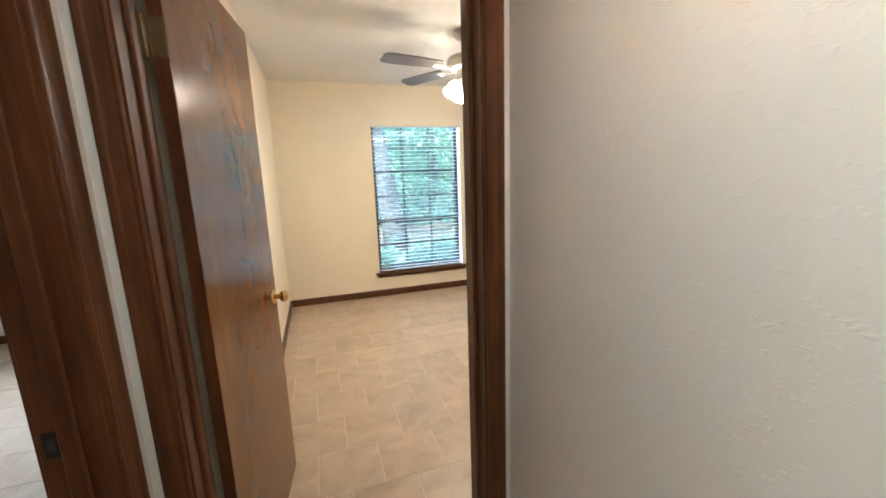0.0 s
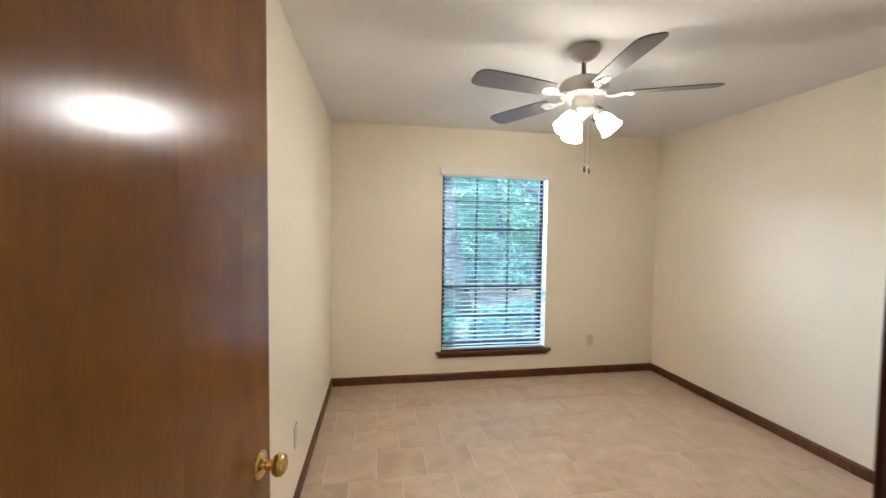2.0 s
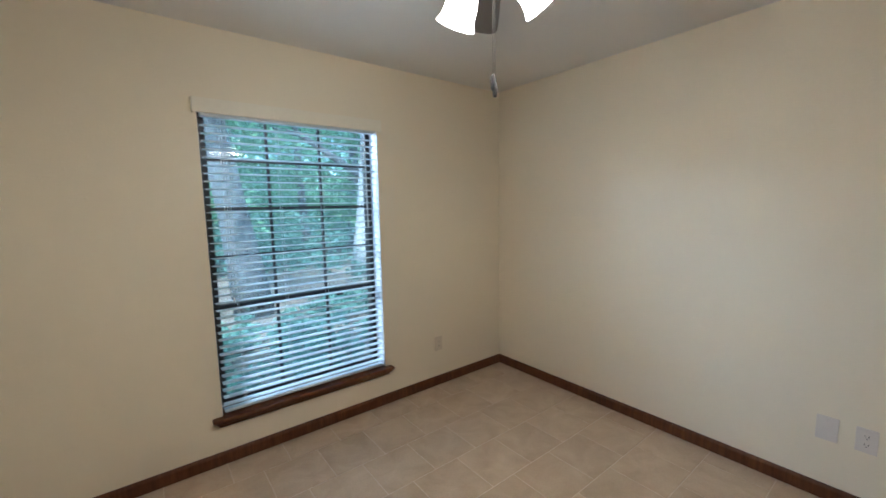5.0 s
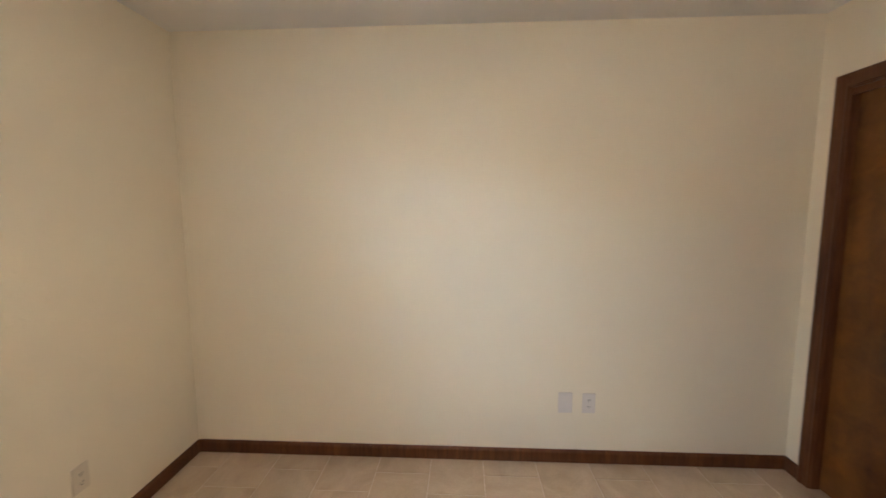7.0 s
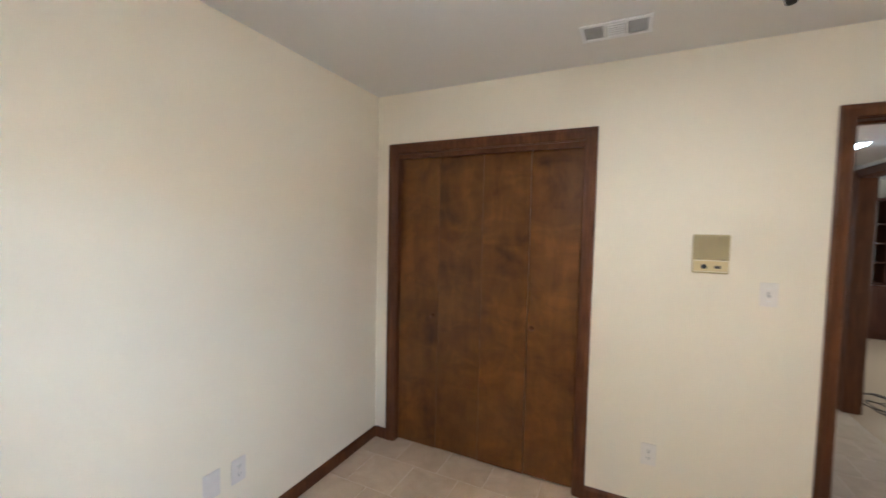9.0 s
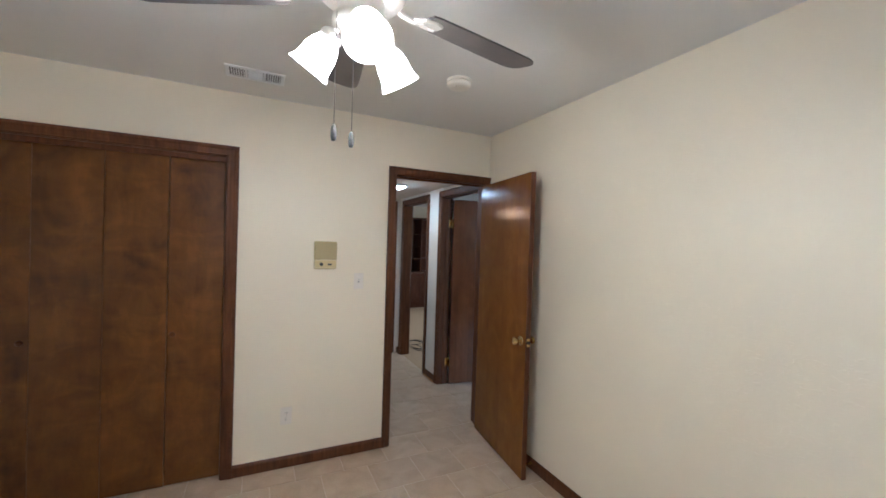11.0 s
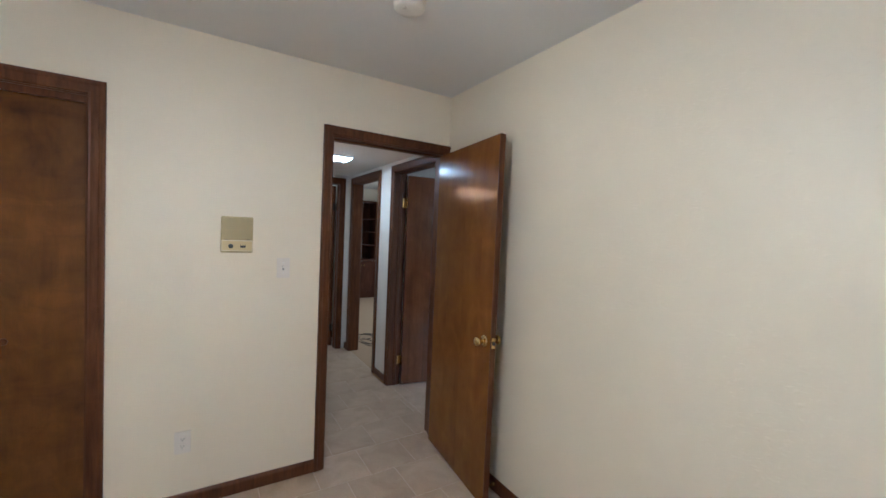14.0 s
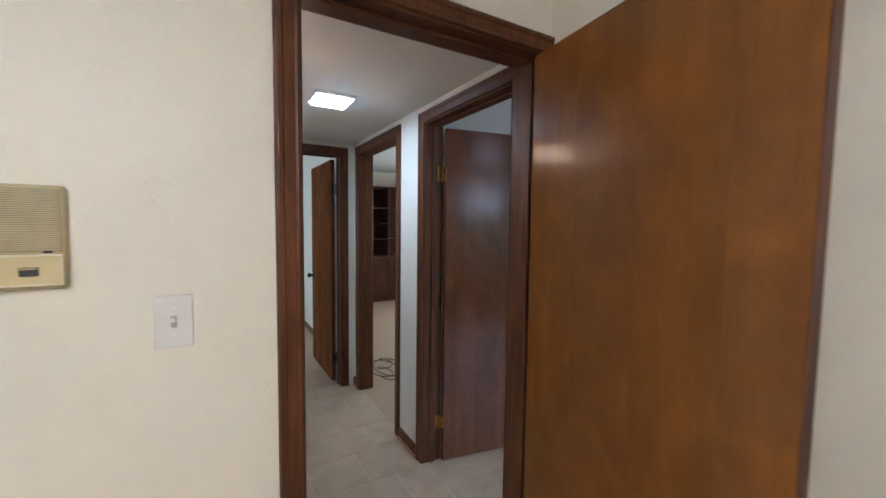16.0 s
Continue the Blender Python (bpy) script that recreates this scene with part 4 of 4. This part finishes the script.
for _x0, _x1, _kx in ((-BW + 0.035, -0.305, -0.335), (-0.299, -0.004, -0.269), (0.004, 0.299, 0.269), (0.305, BW - 0.035, 0.335)):
    _d = part("cabinet_door", boxes([(_x0, _x0 + 0.05, BD - 0.022, BD, 0.095, 0.825), (_x1 - 0.05, _x1, BD - 0.022, BD, 0.095, 0.825), (_x0 + 0.05, _x1 - 0.05, BD - 0.022, BD, 0.095, 0.155), (_x0 + 0.05, _x1 - 0.05, BD - 0.022, BD, 0.765, 0.825), (_x0 + 0.05, _x1 - 0.05, BD - 0.022, BD - 0.010, 0.155, 0.765)]), M_CASE, book, "panelled cabinet door")
    part("door_knob", lathe([(0, 0.022), (0.009, 0.020), (0.012, 0.014), (0.006, 0.006), (0.006, 0)], 14, m=pose(_kx, BD, 0.72, rx=-90)), M_BRASS, _d, "small brass knob", smooth=True)

cable = tagged(thing("coiled_cable", pose(-0.60, -0.93, 0.006)), "loose black cable coiled on the carpet", "cable")
_pts = []
for _k in range(150):
    _a = _k * 0.16
    _r = 0.095 + 0.05 * math.sin(_a * 0.37)
    _pts.append((_r * math.cos(_a) + 0.05 * math.sin(_a * 0.21), 1.7 * _r * math.sin(_a) + 0.07 * math.cos(_a * 0.17), 0.045 * math.sin(_a * 0.31) ** 2))
for _k in range(1, 12):
    _pts.append((_pts[149][0] - 0.05 * _k, _pts[149][1] + 0.02 * _k - 0.004 * _k * _k, max(0.0, _pts[149][2] * (1 - _k / 4))))
part("wire", tube(_pts, 0.004, 6), M_CABLE, cable, smooth=True)

# ------------------------------------------------------------------ outdoors: ground, woods, shrubs
def ground_height(x, y):
    return -0.28 + 0.05 * noise.noise(Vector((x * 0.3, y * 0.3, 0))) + 0.018 * max(0, y - 9)


bm = bmesh.new()
_gx = [-600, -200, -60, -30, -20] + [-14 + 1.4 * k for k in range(25)] + [26, 36, 66, 200, 600]
_gy = [-600, -200, -60, -20, -5, 2, 5.26] + [6 + 1.2 * k for k in range(24)] + [38, 50, 90, 200, 600]
_grid = [[bm.verts.new((x, y, ground_height(x, min(max(y, 5), 34)) if y > 5 and abs(x) < 30 else -0.3 + 0.018 * max(0, min(y, 34) - 9))) for x in _gx] for y in _gy]
for _a, _b in zip(_grid, _grid[1:]):
    for _k in range(len(_gx) - 1):
        bm.faces.new((_a[_k], _a[_k + 1], _b[_k + 1], _b[_k]))
structure("ground", bm, M_GROUND, "brown leaf litter with green patches under the trees", "ground")


def leaf_cloud(rng, centre, size, count, leaf, material_mesh):
    """Many small bent leaves scattered in clumps inside an ellipsoid."""
    verts, faces = material_mesh
    clumps = [(Vector((rng.gauss(0, 0.45), rng.gauss(0, 0.45), rng.gauss(0, 0.45))), rng.uniform(0.12, 0.34)) for _ in range(max(6, count // 60))]
    for _ in range(count):
        c, r = rng.choice(clumps)
        p = c + Vector((rng.gauss(0, r), rng.gauss(0, r), rng.gauss(0, r * 0.7)))
        p = Vector((centre[0] + p.x * size[0], centre[1] + p.y * size[1], centre[2] + p.z * size[2]))
        a, b = Vector((rng.gauss(0, 1), rng.gauss(0, 1), rng.gauss(0, 0.5))).normalized(), Vector((rng.gauss(0, 1), rng.gauss(0, 1), rng.gauss(0, 1)))
        b = a.cross(b).normalized()
        s = leaf * rng.uniform(0.6, 1.4)
        k = len(verts)
        verts += [p - a * s, p + b * s * 0.45 + Vector((0, 0, -0.1 * s)), p + a * s, p - b * s * 0.45]
        faces.append((k, k + 1, k + 2, k + 3))


def leaves_part(name, data, material, parent=None, label=""):
    me = bpy.data.meshes.new(name)
    me.from_pydata([tuple(v) for v in data[0]], [], data[1])
    me.materials.append(material)
    ob = new(name, me)
    if parent is not None:
        ob.parent = parent
    if label:
        ob["label"] = label
    return ob


def tree(x, y, radius, height, lean, seed, label, crown=900, bark=None):
    rng = random.Random(seed)
    z = ground_height(x, y) - 0.05
    t = tagged(thing("tree", pose(x, y, z)), label, "tree", group="trees outside the window")
    pts, rad = [], []
    for k in range(12):
        f = k / 11
        pts.append((lean[0] * height * f + 0.05 * math.sin(5 * f + seed), lean[1] * height * f + 0.05 * math.cos(4 * f + seed), height * f))
        rad.append(radius * ((1.45 - 2.6 * f) if f < 0.12 else (1.14 - 0.72 * f)))
    part("trunk", tube(pts, rad, 14), bark or M_BARK, t, smooth=True)
    data = ([], [])
    for k in range(6):
        f = rng.uniform(0.35, 0.92)
        i = int(f * 11)
        a = rng.uniform(0, 6.28)
        ln = height * rng.uniform(0.2, 0.38)
        base = Vector(pts[i])
        tip = base + Vector((math.cos(a) * ln, math.sin(a) * ln, ln * rng.uniform(0.2, 0.6)))
        mid = (base + tip) / 2 + Vector((0, 0, 0.12 * ln))
        part("limb", tube([base, mid, tip], [rad[i] * 0.45, rad[i] * 0.28, rad[i] * 0.08], 7), M_BARK, t, smooth=True)
        leaf_cloud(rng, tip, (ln * 0.5, ln * 0.5, ln * 0.35), crown // 6, 0.10, data)
        leaf_cloud(rng, mid, (ln * 0.4, ln * 0.4, ln * 0.3), crown // 10, 0.10, data)
    leaves_part("crown", data, M_LEAF, t)
    return t


tree(1.93, 9.5, 0.22, 9.5, (-0.135, 0.0), 1, "big grey leaning tree trunk close to the house", 1600)
tree(5.15, 12.0, 0.27, 9.0, (0.10, 0.0), 2, "pale leaning tree trunk in the woods", 1500, M_PALEBARK)
tree(4.55, 14.5, 0.11, 10.0, (-0.03, 0.0), 3, "slender grey tree in the woods", 1500)
tree(2.75, 16.5, 0.16, 10.0, (0.03, 0.0), 4, "slender grey tree in the woods", 1500)
tree(6.6, 15.5, 0.18, 10.5, (0.02, 0.0), 5, "slender grey tree in the woods", 1500)
tree(0.2, 17.5, 0.20, 10.5, (0.0, 0.0), 6, "slender grey tree in the woods", 1500)
tree(8.6, 13.0, 0.22, 10.0, (-0.04, 0.0), 7, "grey tree in the woods", 1500)
tree(-2.4, 13.5, 0.22, 10.0, (0.04, 0.0), 8, "grey tree in the woods", 1500)

_rng = random.Random(11)
_data = ([], [])
for _k in range(330):
    _y = _rng.uniform(17, 40)
    _x = _rng.uniform(-0.45, 0.75) * _y
    _z = _rng.choice((0.4, 0.8, 1.2, 2.2, 3.4, 4.8, 6.5)) * _y / 20 + ground_height(_x, _y)
    _s = _rng.uniform(0.8, 1.8) * _y / 24
    leaf_cloud(_rng, (_x, _y, _z), (_s * 1.6, _s, _s * 1.1), 260, 0.13 * _y / 22, _data)
for _k in range(150):
    _y = _rng.uniform(12.5, 18)
    _x = _rng.uniform(-0.25, 0.62) * _y
    leaf_cloud(_rng, (_x, _y, _rng.uniform(0.9, 6.0)), (0.9, 0.7, 0.55), 170, 0.075, _data)
tagged(leaves_part("woodland_foliage", _data, M_LEAF), "dense green woodland foliage with gaps of sky", "foliage", kind="stuff")
_data = ([], [])
for _k in range(70):
    _y = _rng.uniform(5.8, 8.6)
    _x = _rng.uniform(-1.0, 5.5)
    leaf_cloud(_rng, (_x, _y, ground_height(_x, _y) + _rng.uniform(0.10, 0.32)), (0.34, 0.34, 0.20), 160, 0.06, _data)
for _k in range(110):
    _y = _rng.uniform(12.2, 17)
    _x = _rng.uniform(-0.30, 0.66) * _y
    leaf_cloud(_rng, (_x, _y, ground_height(_x, _y) + _rng.uniform(0.15, 1.3)), (0.9, 0.7, 0.45), 170, 0.07, _data)
for _k in range(6):
    _y = _rng.uniform(10.5, 12)
    _x = _rng.uniform(-0.3, 0.65) * _y
    leaf_cloud(_rng, (_x, _y, ground_height(_x, _y) + _rng.uniform(0.1, 0.5)), (0.5, 0.5, 0.3), 90, 0.07, _data)
tagged(leaves_part("low_shrubs", _data, M_SHRUB), "low green shrubs and ground cover below the window, blue haze in their colour", "shrub", kind="stuff")

# ------------------------------------------------------------------ floor tiles, twelve inch, rows offset by half
PX, PY, TX0, TY0, JOINT = 0.3075, 0.305, 0.255, 2.412, 0.0045
_tile_meshes = {}


def tile_mesh(w, h):
    key = (round(w, 3), round(h, 3))
    if key not in _tile_meshes:
        bm = bmesh.new()
        x, y, b = w / 2, h / 2, 0.0022
        lo = [bm.verts.new((sx * x, sy * y, -0.0028)) for sx, sy in ((-1, -1), (1, -1), (1, 1), (-1, 1))]
        mi = [bm.verts.new((sx * x, sy * y, -0.0009)) for sx, sy in ((-1, -1), (1, -1), (1, 1), (-1, 1))]
        hi = [bm.verts.new((sx * (x - b), sy * (y - b), 0.0)) for sx, sy in ((-1, -1), (1, -1), (1, 1), (-1, 1))]
        for a, c in ((lo, mi), (mi, hi)):
            for k in range(4):
                bm.faces.new((a[k], a[(k + 1) % 4], c[(k + 1) % 4], c[k]))
        bm.faces.new(hi)
        _tile_meshes[key] = mesh_of("tile", bm, M_TILE)
    return _tile_meshes[key]


_trng = random.Random(21)


def lay(x0, x1, y0, y1):
    j0, j1 = math.floor((y0 - TY0) / PY), math.ceil((y1 - TY0) / PY)
    for j in range(j0, j1):
        off = TX0 + (0.0 if j % 2 == 0 else -PX / 2)
        i0, i1 = math.floor((x0 - off) / PX), math.ceil((x1 - off) / PX)
        for i in range(i0, i1):
            a, b = max(off + i * PX, x0) + JOINT / 2, min(off + (i + 1) * PX, x1) - JOINT / 2
            c, d = max(TY0 + j * PY, y0) + JOINT / 2, min(TY0 + (j + 1) * PY, y1) - JOINT / 2
            if b - a < 0.01 or d - c < 0.01:
                continue
            t = new("tile", tile_mesh(b - a, d - c))
            t.parent = FLOOR
            t.matrix_local = pose((a + b) / 2, (c + d) / 2, _trng.uniform(-0.0004, 0.0), rx=_trng.uniform(-0.05, 0.05), ry=_trng.uniform(-0.05, 0.05))


def lay_joined(name, x0, x1, y0, y1, parent):
    """Far tiles of the same grid, as one mesh."""
    verts, faces = [], []
    for j in range(math.floor((y0 - TY0) / PY), math.ceil((y1 - TY0) / PY)):
        off = TX0 + (0.0 if j % 2 == 0 else -PX / 2)
        for i in range(math.floor((x0 - off) / PX), math.ceil((x1 - off) / PX)):
            a, b = max(off + i * PX, x0) + JOINT / 2, min(off + (i + 1) * PX, x1) - JOINT / 2
            c, d = max(TY0 + j * PY, y0) + JOINT / 2, min(TY0 + (j + 1) * PY, y1) - JOINT / 2
            if b - a < 0.01 or d - c < 0.01:
                continue
            k = len(verts)
            verts += [(a, c, -0.0028), (b, c, -0.0028), (b, d, -0.0028), (a, d, -0.0028), (a, c, -0.0002), (b, c, -0.0002), (b, d, -0.0002), (a, d, -0.0002)]
            faces += [(k + 4, k + 5, k + 6, k + 7)] + [(k + q, k + (q + 1) % 4, k + 4 + (q + 1) % 4, k + 4 + q) for q in range(4)]
    me = bpy.data.meshes.new(name)
    me.from_pydata(verts, [], faces)
    me.materials.append(M_TILE)
    ob = new(name, me)
    ob.parent = parent
    ob["kind"] = "stuff"
    return ob


lay(-0.25, 3.25, 1.50, 5.15)          # bedroom
lay(-0.25, 0.80, -0.85, 1.50)         # hall
lay_joined("tile_field", -0.25, 2.3, -3.8, -0.85, FLOOR)
lay_joined("tile_field", -3.8, -0.25, 0.45, 5.1, SIDE_FLOOR)
